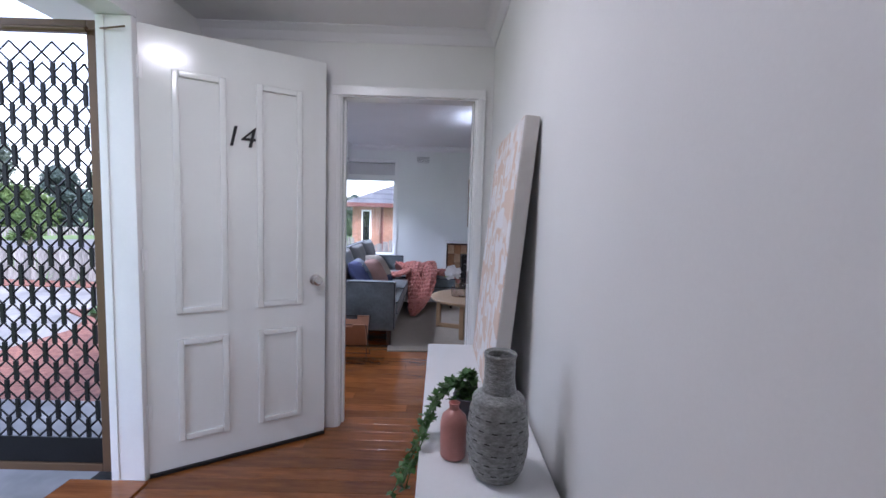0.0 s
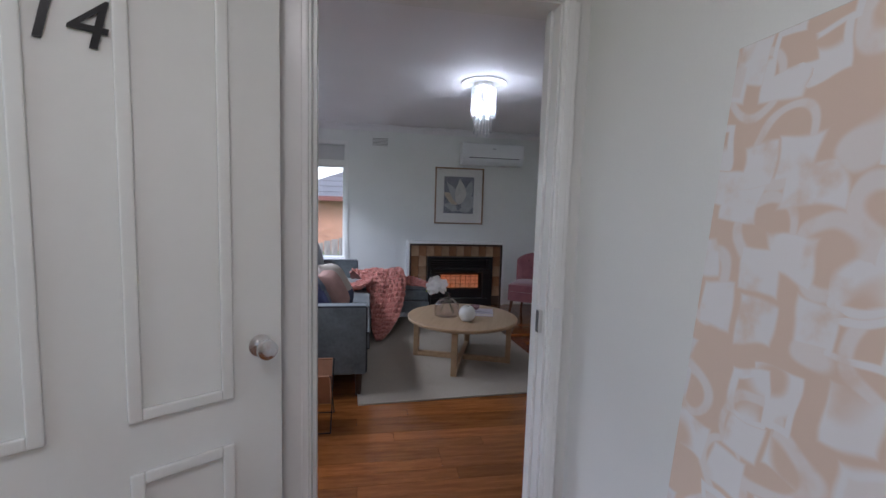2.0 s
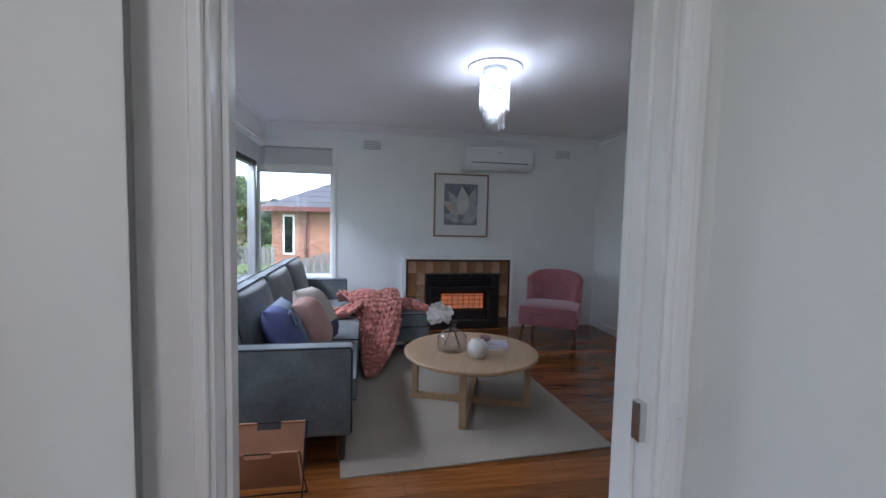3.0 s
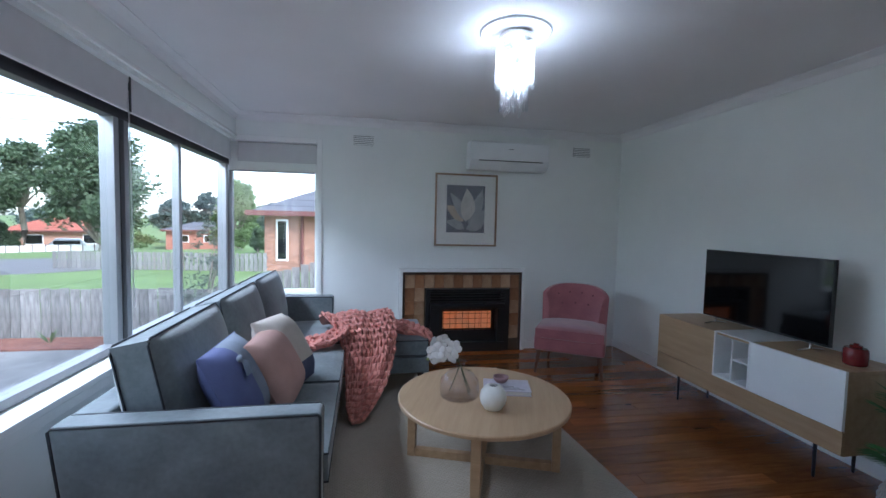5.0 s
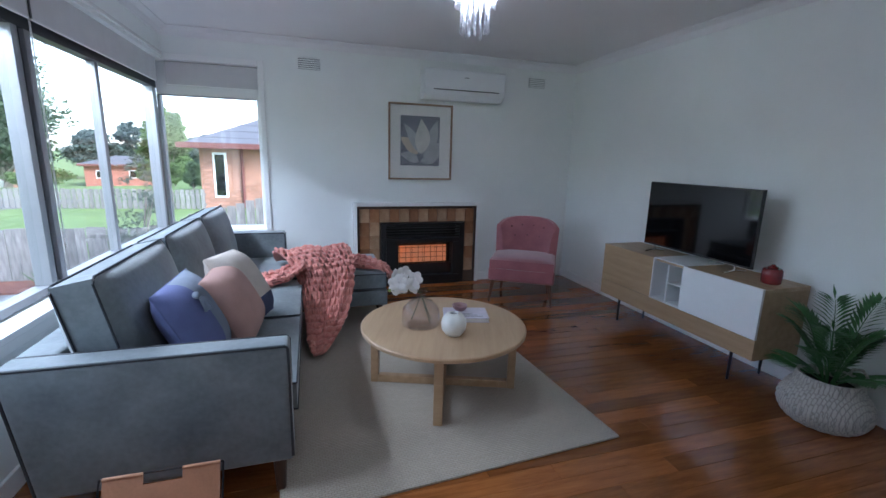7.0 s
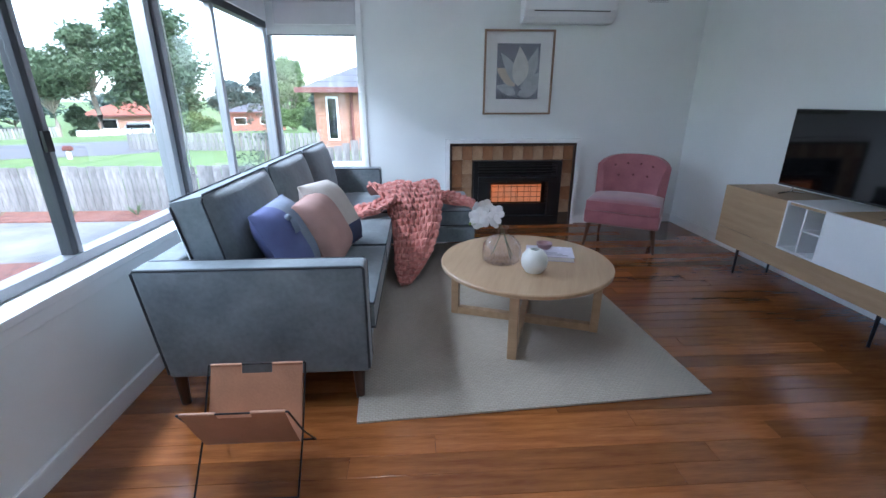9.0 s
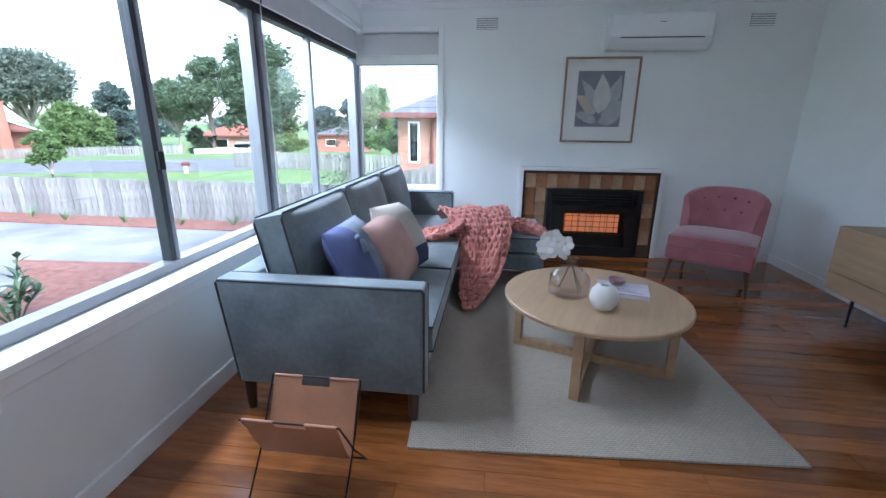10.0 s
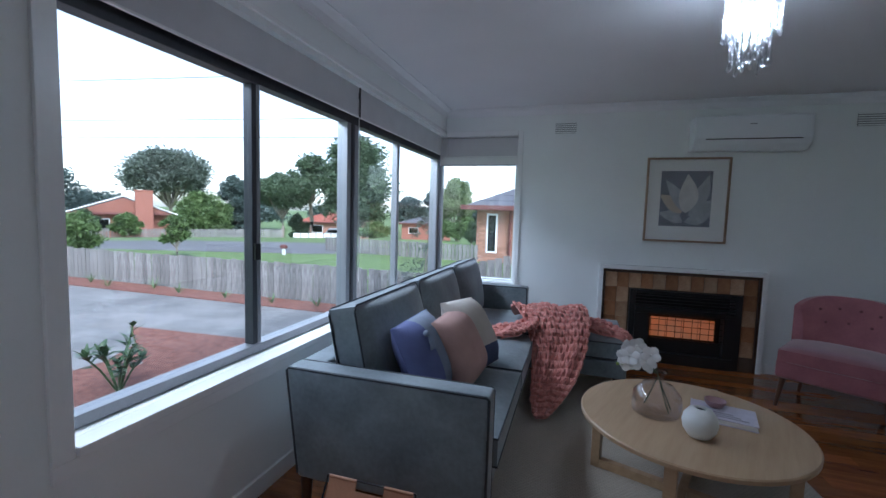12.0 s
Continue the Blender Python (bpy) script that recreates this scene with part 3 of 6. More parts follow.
def vase_girth(z):
    if z > 0.195:
        return 0.037 + 0.016 * max(0.0, (0.207 - z) / 0.012) ** 0.7
    u = z / 0.195
    return 0.046 + 0.022 * math.sin(math.pi * min(1.0, u * 0.5 + 0.5 * u ** 0.45) ** 1.1 * 0.94) + 0.008 * u


prof = [(0.0, 0.0), (0.04, 0.0)]
for i in range(49):
    z = 0.004 + i * 0.0042
    prof.append((vase_girth(z) + (0.0016 if i % 6 < 4 and z < 0.19 else 0), z))
prof += [(0.036, 0.235), (0.036, 0.28), (0.039, 0.292), (0.037, 0.296), (0.031, 0.29), (0.03, 0.22), (0.0, 0.215)]
bm = bmesh.new()
lathe(bm, prof, 48)
part("body", bm, GREYGLAZE, vase, "", True)
bm = bmesh.new()
for row in range(6):
    z = 0.03 + row * 0.0255
    for k in range(14):
        a = 2 * math.pi * (k + 0.5 * (row % 2)) / 14
        r = vase_girth(z) + 0.0005
        p = Vector((math.cos(a) * r, math.sin(a) * r, z))
        t = Vector((-math.sin(a), math.cos(a), 0)) * 0.0065
        rod(bm, p - t, p + t, 0.0018, n=6)
part("dash_relief", bm, BLACKPAINT, vase, "rows of dark incised dashes")["kind"] = "stuff"
PINKGLAZE = mat("pink_glaze", (0.50, 0.22, 0.19), 0.3, vary=0.12, scale=14, bump=0.04)
t = thing("bottle_vase", "small dusty pink ceramic bottle vase", "vase", pose(0.212, 1.22, CZ))
bm = bmesh.new()
lathe(bm, [(0, 0), (0.027, 0), (0.032, 0.005), (0.034, 0.04), (0.034, 0.09), (0.03, 0.108), (0.018, 0.12), (0.0125, 0.124), (0.0125, 0.136), (0.015, 0.141), (0.012, 0.142), (0.009, 0.13), (0, 0.125)], 32)
part("body", bm, PINKGLAZE, t, "", True)


def leaf(bm, base, way, length, width, up=Vector((0, 0, 1)), fold=0.15):
    way = way.normalized()
    side = way.cross(up)
    side = side.normalized() if side.length > 1e-4 else Vector((1, 0, 0))
    n = side.cross(way)
    a = bm.verts.new(base)
    l = bm.verts.new(base + way * length * 0.45 + side * width / 2 + n * width * fold)
    r = bm.verts.new(base + way * length * 0.45 - side * width / 2 + n * width * fold)
    c = bm.verts.new(base + way * length * 0.5)
    e = bm.verts.new(base + way * length - n * length * 0.08)
    bm.faces.new((a, c, l)), bm.faces.new((a, r, c)), bm.faces.new((c, e, l)), bm.faces.new((c, r, e))


IVY = mat("trailing_leaf", (0.055, 0.14, 0.035), 0.45, vary=0.35, scale=30, bump=0.05)
rng = random.Random(4)
t = thing("trailing_plant", "green trailing plant in a slate blue pot", "potted plant", pose(0.262, 1.32, CZ))
bm = bmesh.new()
lathe(bm, [(0, 0), (0.036, 0), (0.04, 0.004), (0.05, 0.12), (0.047, 0.121), (0.044, 0.105), (0, 0.104)], 32)
part("pot", bm, mat("slate_pot", (0.13, 0.14, 0.17), 0.5, vary=0.1), t, "slate blue-grey tapered pot", True)
for k in range(11):
    bm = bmesh.new()
    tip = Vector((-0.16 - 0.05 * rng.random(), -0.12 + 0.16 * rng.random(), -0.02 - 0.13 * rng.random())) if k < 7 else Vector((rng.uniform(-0.08, 0.05), rng.uniform(-0.07, 0.05), 0.12))
    pts = []
    for i in range(12):
        s = i / 11
        pts.append(Vector((tip.x * s + rng.uniform(-0.006, 0.006), tip.y * s, 0.11 + (0.07 * math.sin(math.pi * min(1, s * 1.3))) + (tip.z - 0.11) * s * s)))
    tube(bm, pts, 0.0016, 5)
    for p in pts[1:]:
        for q in range(4):
            leaf(bm, p, Vector((rng.uniform(-1, 1), rng.uniform(-1, 1), rng.uniform(-0.6, 0.8))), rng.uniform(0.018, 0.026), rng.uniform(0.014, 0.02))
    part("strand", bm, IVY, t)
t = thing("light_switch", "narrow white switch plate beside the doorway", "switch", pose(DX1 + 0.034, YS - 0.027, 0.99))
bm = bmesh.new()
box(bm, -0.016, -0.006, -0.038, 0.016, 0.0005, 0.038, 0.002)
part("plate", bm, WHITEPAINT, t)
bm = bmesh.new()
box(bm, -0.005, -0.010, -0.01, 0.005, -0.0065, 0.01, 0.001)
part("rocker", bm, WHITEPAINT, t)

# ---- fireplace wall ----
fp = thing("fireplace", "tiled fireplace with a lit black gas heater", "fireplace", pose(0, YN, 0))
FX0, FX1, FZ = 0.263, 1.641, 0.897
for nme, b in (("surround_trim", (FX0 - 0.012, -0.055, 0, FX0 + 0.028, -0.001, FZ + 0.012)), ("surround_trim", (FX1 - 0.028, -0.055, 0, FX1 + 0.012, -0.001, FZ + 0.012)), ("surround_trim", (FX0 + 0.0285, -0.055, FZ - 0.028, FX1 - 0.0285, -0.001, FZ + 0.012))):
    bm = bmesh.new()
    box(bm, *b, 0.003)
    part(nme, bm, TRIM, fp, "white painted edge trim")
for b in ((FX0 + 0.0285, -0.044, 0, FX0 + 0.048, -0.001, FZ - 0.0285), (FX1 - 0.048, -0.044, 0, FX1 - 0.0285, -0.001, FZ - 0.0285), (FX0 + 0.0485, -0.044, FZ - 0.047, FX1 - 0.0485, -0.001, FZ - 0.0285)):
    bm = bmesh.new()
    box(bm, *b, 0.003)
    part("inner_trim", bm, DARKWOOD, fp, "dark brown timber edging")
bm = bmesh.new()
for b in ((FX0 + 0.0485, -0.022, 0, 0.54, -0.001, FZ - 0.0475), (1.475, -0.022, 0, FX1 - 0.0485, -0.001, FZ - 0.0475), (0.5405, -0.022, 0.69, 1.4745, -0.001, FZ - 0.0475)):
    box(bm, *b)
part("grout", bm, mat("brown_grout", (0.10, 0.07, 0.05), 0.8), fp)
TILEA = mat("tan_glazed_tile", (0.50, 0.34, 0.21), 0.3, vary=0.3, scale=11, second=(0.30, 0.15, 0.075), rand=0.15)
TILEB = mat("brown_glazed_tile", (0.36, 0.175, 0.08), 0.3, vary=0.35, scale=11, second=(0.20, 0.075, 0.03), rand=0.2)
tw = 0.106
tile_a, tile_b = [], []
bm = bmesh.new()
box(bm, 0, -0.03, 0, tw - 0.003, -0.022, 0.141, 0.002, 1)
TM = [mesh_of("tile", bm, TILEA)]
bm = bmesh.new()
box(bm, 0, -0.03, 0, tw - 0.003, -0.022, 0.141, 0.002, 1)
TM.append(mesh_of("tile", bm, TILEB))
spots = [(FX0 + 0.0505 + tw * i, 0.697) for i in range(12)]
spots += [(FX0 + 0.0505 + tw * i, 0.697 - 0.1415 * k) for k in range(1, 5) for i in (0, 1)] + [(1.4825 + tw * i, 0.697 - 0.1415 * k) for k in range(1, 5) for i in (0,)]
for j, (x, z) in enumerate(spots):
    ob = new("tile", TM[(j + (j // 12)) % 2])
    ob.parent = fp
    ob.matrix_basis = pose(x + 0.002, 0, z)
heater = thing("gas_heater", "black gas heater glowing orange in the fireplace", "heater", pose(0, YN, 0))
hx0, hx1 = 0.542, 1.473
bm = bmesh.new()
box(bm, hx0, -0.05, 0.0, hx0 + 0.05, 0.1, 0.685, 0.004)
part("side", bm, BLACKPAINT, heater)
bm = bmesh.new()
box(bm, hx1 - 0.05, -0.05, 0.0, hx1, 0.1, 0.685, 0.004)
part("side", bm, BLACKPAINT, heater)
bm = bmesh.new()
box(bm, hx0 + 0.0505, -0.06, 0.0, hx1 - 0.0505, 0.1, 0.10, 0.004)
part("base_rail", bm, BLACKPAINT, heater)
bm = bmesh.new()
box(bm, hx0 + 0.0505, -0.06, 0.47, hx1 - 0.0505, 0.1, 0.52, 0.004)
part("middle_rail", bm, BLACKPAINT, heater)
bm = bmesh.new()
box(bm, hx0 + 0.0505, -0.055, 0.655, hx1 - 0.0505, 0.1, 0.685, 0.004)
part("top_rail", bm, BLACKPAINT, heater)
bm = bmesh.new()
box(bm, hx0 + 0.0505, 0.1, 0.1005, hx1 - 0.0505, 0.12, 0.6545)
part("back_panel", bm, BLACKPAINT, heater)
bm = bmesh.new()
box(bm, hx0 + 0.0505, -0.055, 0.1005, 0.72, 0.06, 0.4695, 0.003)
part("cheek", bm, BLACKPAINT, heater)
bm = bmesh.new()
box(bm, 1.34, -0.055, 0.1005, hx1 - 0.0505, 0.06, 0.4695, 0.003)
part("cheek", bm, BLACKPAINT, heater)
for k in range(4):
    bm = bmesh.new()
    box(bm, hx0 + 0.051, -0.04, 0.535 + k * 0.03, hx1 - 0.051, -0.02, 0.545 + k * 0.03)
    part("louvre", bm, BLACKPAINT, heater)
FIREMAT = glow("radiant_plaque", (1.0, 0.15, 0.03), 0.1)
fn = FIREMAT.node_tree
fb, fz, fr, fc = fn.nodes["Principled BSDF"], fn.nodes.new("ShaderNodeTexNoise"), fn.nodes.new("ShaderNodeValToRGB"), fn.nodes.new("ShaderNodeTexCoord")
fz.inputs["Scale"].default_value, fz.inputs["Detail"].default_value = 11.0, 4.0
fr.color_ramp.elements[0].position, fr.color_ramp.elements[1].position = 0.36, 0.62
fr.color_ramp.elements[0].color, fr.color_ramp.elements[1].color = (0.42, 0.13, 0.045, 1), (1.0, 0.21, 0.03, 1)
fn.links.new(fc.outputs["Object"], fz.inputs["Vector"])
fn.links.new(fz.outputs[0], fr.inputs[0])
fn.links.new(fr.outputs[0], fb.inputs["Emission Color"])
fb.inputs["Base Color"].default_value = (0.5, 0.38, 0.28, 1)
for k in range(4):
    bm = bmesh.new()
    box(bm, 0.745 + k * 0.1375, 0.03, 0.235, 0.745 + k * 0.1375 + 0.132, 0.045, 0.425, 0.003)
    part("radiant_plaque", bm, FIREMAT, heater, "glowing orange plaque")
bm = bmesh.new()
box(bm, 0.7205, 0.0, 0.1005, 1.3395, 0.02, 0.225, 0.003)
part("lower_panel", bm, BLACKPAINT, heater)
bm = bmesh.new()
for k in range(9):
    rod(bm, (0.74 + k * 0.07, -0.03, 0.225), (0.74 + k * 0.07, -0.03, 0.44), 0.0028, n=6)
for k in range(4):
    rod(bm, (0.72, -0.03, 0.25 + k * 0.055), (1.34, -0.03, 0.25 + k * 0.055), 0.003, n=6)
part("guard", bm, BLACKMETAL, heater, "wire guard")

frm = thing("framed_print", "oak-framed botanical print in grey and cream", "picture", pose(0.964, YN, 1.537))
W2, H2 = 0.342, 0.387
for b in ((-W2, -0.03, -H2, -W2 + 0.018, -0.001, H2), (W2 - 0.018, -0.03, -H2, W2, -0.001, H2), (-W2 + 0.0185, -0.03, -H2, W2 - 0.0185, -0.001, -H2 + 0.018), (-W2 + 0.0185, -0.03, H2 - 0.018, W2 - 0.0185, -0.001, H2)):
    bm = bmesh.new()
    box(bm, *b, 0.002)
    part("frame_side", bm, mat("frame_oak", (0.30, 0.20, 0.13), 0.5, vary=0.2), frm)
bm = bmesh.new()
box(bm, -W2 + 0.018, -0.012, -H2 + 0.018, W2 - 0.018, -0.002, H2 - 0.018)
part("mount", bm, PAPER, frm, "white paper mount")
bm = bmesh.new()
box(bm, -0.215, -0.0145, -0.24, 0.205, -0.0125, 0.265)
art_panel = part("print", bm, mat("slate_print", (0.20, 0.21, 0.25), 0.7, vary=0.15, scale=9), frm, "slate grey ground")


def petal(bm, cx, cz, ang, ln, wd, y):
    pts = []
    for i in range(17):
        s = i / 16
        pts.append((s, wd * math.sin(math.pi * s ** 0.8)))
    d, n = Vector((math.sin(ang), 0, math.cos(ang))), Vector((math.cos(ang), 0, -math.sin(ang)))
    o = Vector((cx, y, cz))
    def clip(v):
        return Vector((min(max(v.x, -0.213), 0.203), v.y, min(max(v.z, -0.238), 0.263)))
    up = [bm.verts.new(clip(o + d * s * ln + n * (w + 0.02 * math.sin(s * 3)))) for s, w in pts]
    dn = [bm.verts.new(clip(o + d * s * ln - n * (w - 0.02 * math.sin(s * 3)))) for s, w in pts]
    for i in range(16):
        bm.faces.new((up[i], up[i + 1], dn[i + 1], dn[i]))


PETALS = [mat("petal_cream", (0.62, 0.60, 0.56), 0.7, vary=0.15, scale=14), mat("petal_grey", (0.42, 0.43, 0.45), 0.7, vary=0.2, scale=18), mat("petal_tan", (0.55, 0.46, 0.36), 0.7, vary=0.15, scale=14)]
for i, (cx, cz, a, ln, wd, mi) in enumerate(((-0.02, -0.2, -70, 0.22, 0.05, 1), (0.0, -0.2, 65, 0.24, 0.05, 1), (-0.03, -0.12, -50, 0.26, 0.06, 2), (0.02, -0.14, 55, 0.28, 0.06, 1), (-0.02, -0.1, -30, 0.33, 0.05, 1), (0.04, -0.1, 22, 0.36, 0.06, 1), (0.0, -0.12, 0, 0.36, 0.08, 0))):
    bm = bmesh.new()
    petal(bm, cx, cz, radians(a), ln, wd, -0.0155 - i * 0.0006)
    part("petal", bm, PETALS[mi], frm, "pale painted leaf")
bm = bmesh.new()
box(bm, -W2 + 0.0185, -0.0235, -H2 + 0.0185, W2 - 0.0185, -0.022, H2 - 0.0185)
part("glazing", bm, glass("picture_glass", (1, 1, 1), 0.02), frm).visible_shadow = False

ac = thing("air_conditioner", "white wall-mounted split air conditioner", "air conditioner", pose(0.955, YN, 1.968))
bm = bmesh.new()
secs = [(0, 0), (-0.12, 0.0), (-0.175, 0.045), (-0.195, 0.09), (-0.195, 0.27), (-0.185, 0.285), (0, 0.285)]
ends = [[bm.verts.new((x, y - 0.001, z)) for y, z in secs] for x in (0, 0.86)]
for i in range(len(secs)):
    k = (i + 1) % len(secs)
    bm.faces.new((ends[0][i], ends[0][k], ends[1][k], ends[1][i]))
bm.faces.new(ends[0]), bm.faces.new(ends[1][::-1])
bmesh.ops.bevel(bm, geom=[e for e in bm.edges], offset=0.006, segments=2, affect="EDGES", profile=0.5)
part("body", bm, WHITEPAINT, ac, "", True)
# no slot is cut: a black strip on the case paints its shade
bm = bmesh.new()
box(bm, 0.09, -0.1995, 0.082, 0.79, -0.19, 0.09)
part("slot_shade", bm, BLACKPAINT, ac, "black strip painted as the air slot's shade")
bm = bmesh.new()
box(bm, 0.012, -0.199, 0.094, 0.848, -0.1955, 0.27, 0.002)
part("front_panel", bm, WHITEPAINT, ac)
bm = bmesh.new()
box(bm, 0.41, -0.2005, 0.205, 0.46, -0.1992, 0.211)
part("badge", bm, mat("grey_badge", (0.2, 0.2, 0.2), 0.5), ac)
for vx in (-0.232, 2.185):
    v = thing("wall_vent", "white slotted plaster wall vent", "vent", pose(vx, YN, 2.17), "wall vents")
    bm = bmesh.new()
    box(bm, 0, -0.006, 0, 0.20, -0.0005, 0.105, 0.002)
    part("backing", bm, mat("vent_shadow", (0.22, 0.22, 0.22), 0.8), v)
    for k in range(6):
        bm = bmesh.new()
        box(bm, 0.0, -0.016, 0.002 + k * 0.0185, 0.20, -0.0065, 0.0135 + k * 0.0185, 0.002)
        part("slat", bm, WALL, v)

# ---- chandelier ----
ch = thing("chandelier", "lit two-tier crystal drop ceiling chandelier", "chandelier", pose(0.68, 5.05, 0))
CRYSTAL = glass("crystal", (0.97, 0.985, 1.0), 0.06, 0.22, 0.5)
bm = bmesh.new()
lathe(bm, [(0, H - 0.001), (0.19, H - 0.001), (0.193, H - 0.004), (0.185, H - 0.010), (0.17, H - 0.006), (0.13, H - 0.006), (0.12, H - 0.012), (0.0, H - 0.012)], 56)
part("ceiling_rose", bm, CEIL, ch, "white moulded plaster rose", True)
bm = bmesh.new()
lathe(bm, [(0, H - 0.013), (0.085, H - 0.013), (0.088, H - 0.02), (0.088, H - 0.045), (0.08, H - 0.05), (0, H - 0.05)], 40)
part("canopy", bm, CHROME, ch, "", True)
for nme, R, z in (("hoop", 0.10, 2.372), ("hoop", 0.072, 2.372), ("hoop", 0.10, 2.30)):
    bm = bmesh.new()
    tube(bm, [(math.cos(2 * math.pi * k / 36) * R, math.sin(2 * math.pi * k / 36) * R, z) for k in range(37)], 0.0025, 6)
    part(nme, bm, CHROME, ch, "thin chrome hoop")
LAMP = glow("bulb_glass", (0.86, 0.93, 1.0), BULBGLOW)
for k in range(4):
    a = math.pi / 4 + math.pi / 2 * k
    x, y = math.cos(a) * 0.042, math.sin(a) * 0.042
    bm = bmesh.new()
    tube(bm, [(x, y, z) for z in (2.262, 2.258, 2.248, 2.23, 2.208, 2.195, 2.188)], lambda q: 0.004 + 0.018 * math.sin(math.pi * min(1.0, q * 1.02 + 0.02)) ** 0.4 if q < 0.98 else 0.004, 12)
    part("bulb", bm, LAMP, ch, "lit capsule bulb", True)
    bm = bmesh.new()
    rod(bm, (x, y, 2.263), (x, y, H - 0.051), 0.009)
    part("lamp_holder", bm, CHROME, ch)


def bead(bm, p, r, drop=1.35):
    bmesh.ops.create_icosphere(bm, subdivisions=1, radius=r, matrix=Matrix.Translation(p) @ Matrix.Diagonal((1, 1, drop, 1)))


for ring, (R, n, z0, z1) in enumerate(((0.10, 22, 2.365, 2.17), (0.072, 16, 2.365, 2.04))):
    for k in range(n):
        a = 2 * math.pi * k / n
        bm = bmesh.new()
        z = z0
        bot = z1 + 0.018 * math.sin(k * 2.3)
        tube(bm, [(math.cos(a) * R, math.sin(a) * R, z0 + 0.005), (math.cos(a) * R, math.sin(a) * R, bot - 0.01)], 0.0012, 4)
        while z > bot:
            bead(bm, (math.cos(a) * R, math.sin(a) * R, z), 0.0085, 1.15)
            z -= 0.0195
        bead(bm, (math.cos(a) * R, math.sin(a) * R, bot - 0.014), 0.012, 1.6)
        part("crystal_strand", bm, CRYSTAL, ch)

# ---- rug ----
RUG = rug_weave("woven_rug", (0.54, 0.475, 0.385), (0.43, 0.375, 0.30), 0.024, 0.012, 0.9)
bm = bmesh.new()
bmesh.ops.create_grid(bm, x_segments=40, y_segments=50, size=0.5)
for v in bm.verts:
    v.co = Vector(((v.co.x + 0.5) * 1.61, (v.co.y + 0.5) * 2.3, 0.011 + 0.002 * noise.noise(v.co * 6)))
ex = bmesh.ops.extrude_face_region(bm, geom=bm.faces[:])
for v in [g for g in ex["geom"] if isinstance(g, bmesh.types.BMVert)]:
    v.co.z = 0.001
rug = thing("area_rug", "woven beige-grey rug under the coffee table", "rug", pose(-0.312, 4.288, 0, 0, 0, 3.6))
part("weave", bm, RUG, rug)
bm = bmesh.new()
for b in ((-0.006, -0.006, 0.001, 1.616, 0.004, 0.0125), (-0.006, 2.296, 0.001, 1.616, 2.306, 0.0125), (-0.006, 0.0045, 0.001, 0.004, 2.2955, 0.0125), (1.606, 0.0045, 0.001, 1.616, 2.2955, 0.0125)):
    box(bm, *b, 0.003)
part("bound_edge", bm, RUG, rug)

# ---- sofa ----
sofa = thing("chaise_sofa", "blue-grey velvet corner sofa with dark piping", "sofa")
SX0, SX1, SY0, SY1 = -1.17, -0.262, 4.405, 7.1
bm = bmesh.new()
box(bm, SX0 + 0.02, SY0 + 0.12, 0.17, SX1 - 0.02, SY1 - 0.12, 0.30, 0.012)
box(bm, SX1 - 0.0195, 6.18, 0.17, 0.42, SY1 - 0.12, 0.30, 0.015)
part("base", bm, VELVET, sofa)
for y0, y1, x1 in ((SY0, SY0 + 0.115, SX1), (SY1 - 0.115, SY1, -0.40)):
    bm = bmesh.new()
    box(bm, SX0 + 0.0, y0, 0.17, x1, y1, 0.665, 0.022, 4)
    for v in bm.verts:
        if v.co.x < -1.0:
            v.co.x += 0.06 * (0.665 - v.co.z) / 0.495
    a = part("arm", bm, VELVET, sofa, "", True)
    bm = bmesh.new()
    for yy in (y0 + 0.005, y1 - 0.005):
        tube(bm, [(SX0 + 0.061, yy, 0.19), (SX0 + 0.005, yy, 0.650), (SX0 + 0.014, yy, 0.660), (x1 - 0.014, yy, 0.660), (x1 - 0.005, yy, 0.650), (x1 - 0.005, yy, 0.19)], 0.0062, 8)
    part("piping", bm, PIPING, a, "dark corded seam")
bm = bmesh.new()
box(bm, SX0, SY0 + 0.116, 0.17, SX0 + 0.13, SY1 - 0.116, 0.66, 0.02, 3)
part("back_frame", bm, VELVET, sofa, "", True)
for y0, y1 in ((4.53, 5.345), (5.355, 6.165), (6.175, 6.975)):
    bm = bmesh.new()
    m = pose(-0.93, (y0 + y1) / 2, 0.675, 0, 0, 0) @ pose(0, 0, 0, 0, 78, 0)
    cushion(bm, 0.50, y1 - y0, 0.20, m, 0.34, 18, 0.66)
    c = part("back_cushion", bm, VELVET, sofa, "", True)
    bm = bmesh.new()
    for k in (-1, 1):
        h = 0.066 * k
        pts = [m @ Vector((u * 0.243, w * (y1 - y0) * 0.484, h)) for u, w in ((1, -1), (-0.9, -1), (-1, -0.93), (-1, 0), (-1, 0.93), (-0.9, 1), (1, 1))]
        tube(bm, pts, 0.0045, 8)
    part("piping", bm, PIPING, c, "dark corded seam")
for (x0, y0, x1, y1) in ((-0.86, 4.525, -0.235, 5.345), (-0.86, 5.35, -0.235, 6.165), (-0.86, 6.17, 0.435, 6.975)):
    bm = bmesh.new()
    m = pose((x0 + x1) / 2, (y0 + y1) / 2, 0.375)
    cushion(bm, x1 - x0, y1 - y0, 0.15, m, 0.24, 18, 0.84)
    c = part("seat_cushion", bm, VELVET, sofa, "", True)
    bm = bmesh.new()
    hx, hy = (x1 - x0) * 0.481, (y1 - y0) * 0.481
    for z in (0.06, -0.06):
        tube(bm, [m @ Vector((a * hx, b * hy, z)) for a, b in ((-1, -1), (1, -1), (1, 1), (-1, 1), (-1, -1))], 0.0045, 8)
    part("piping", bm, PIPING, c, "dark corded seam")
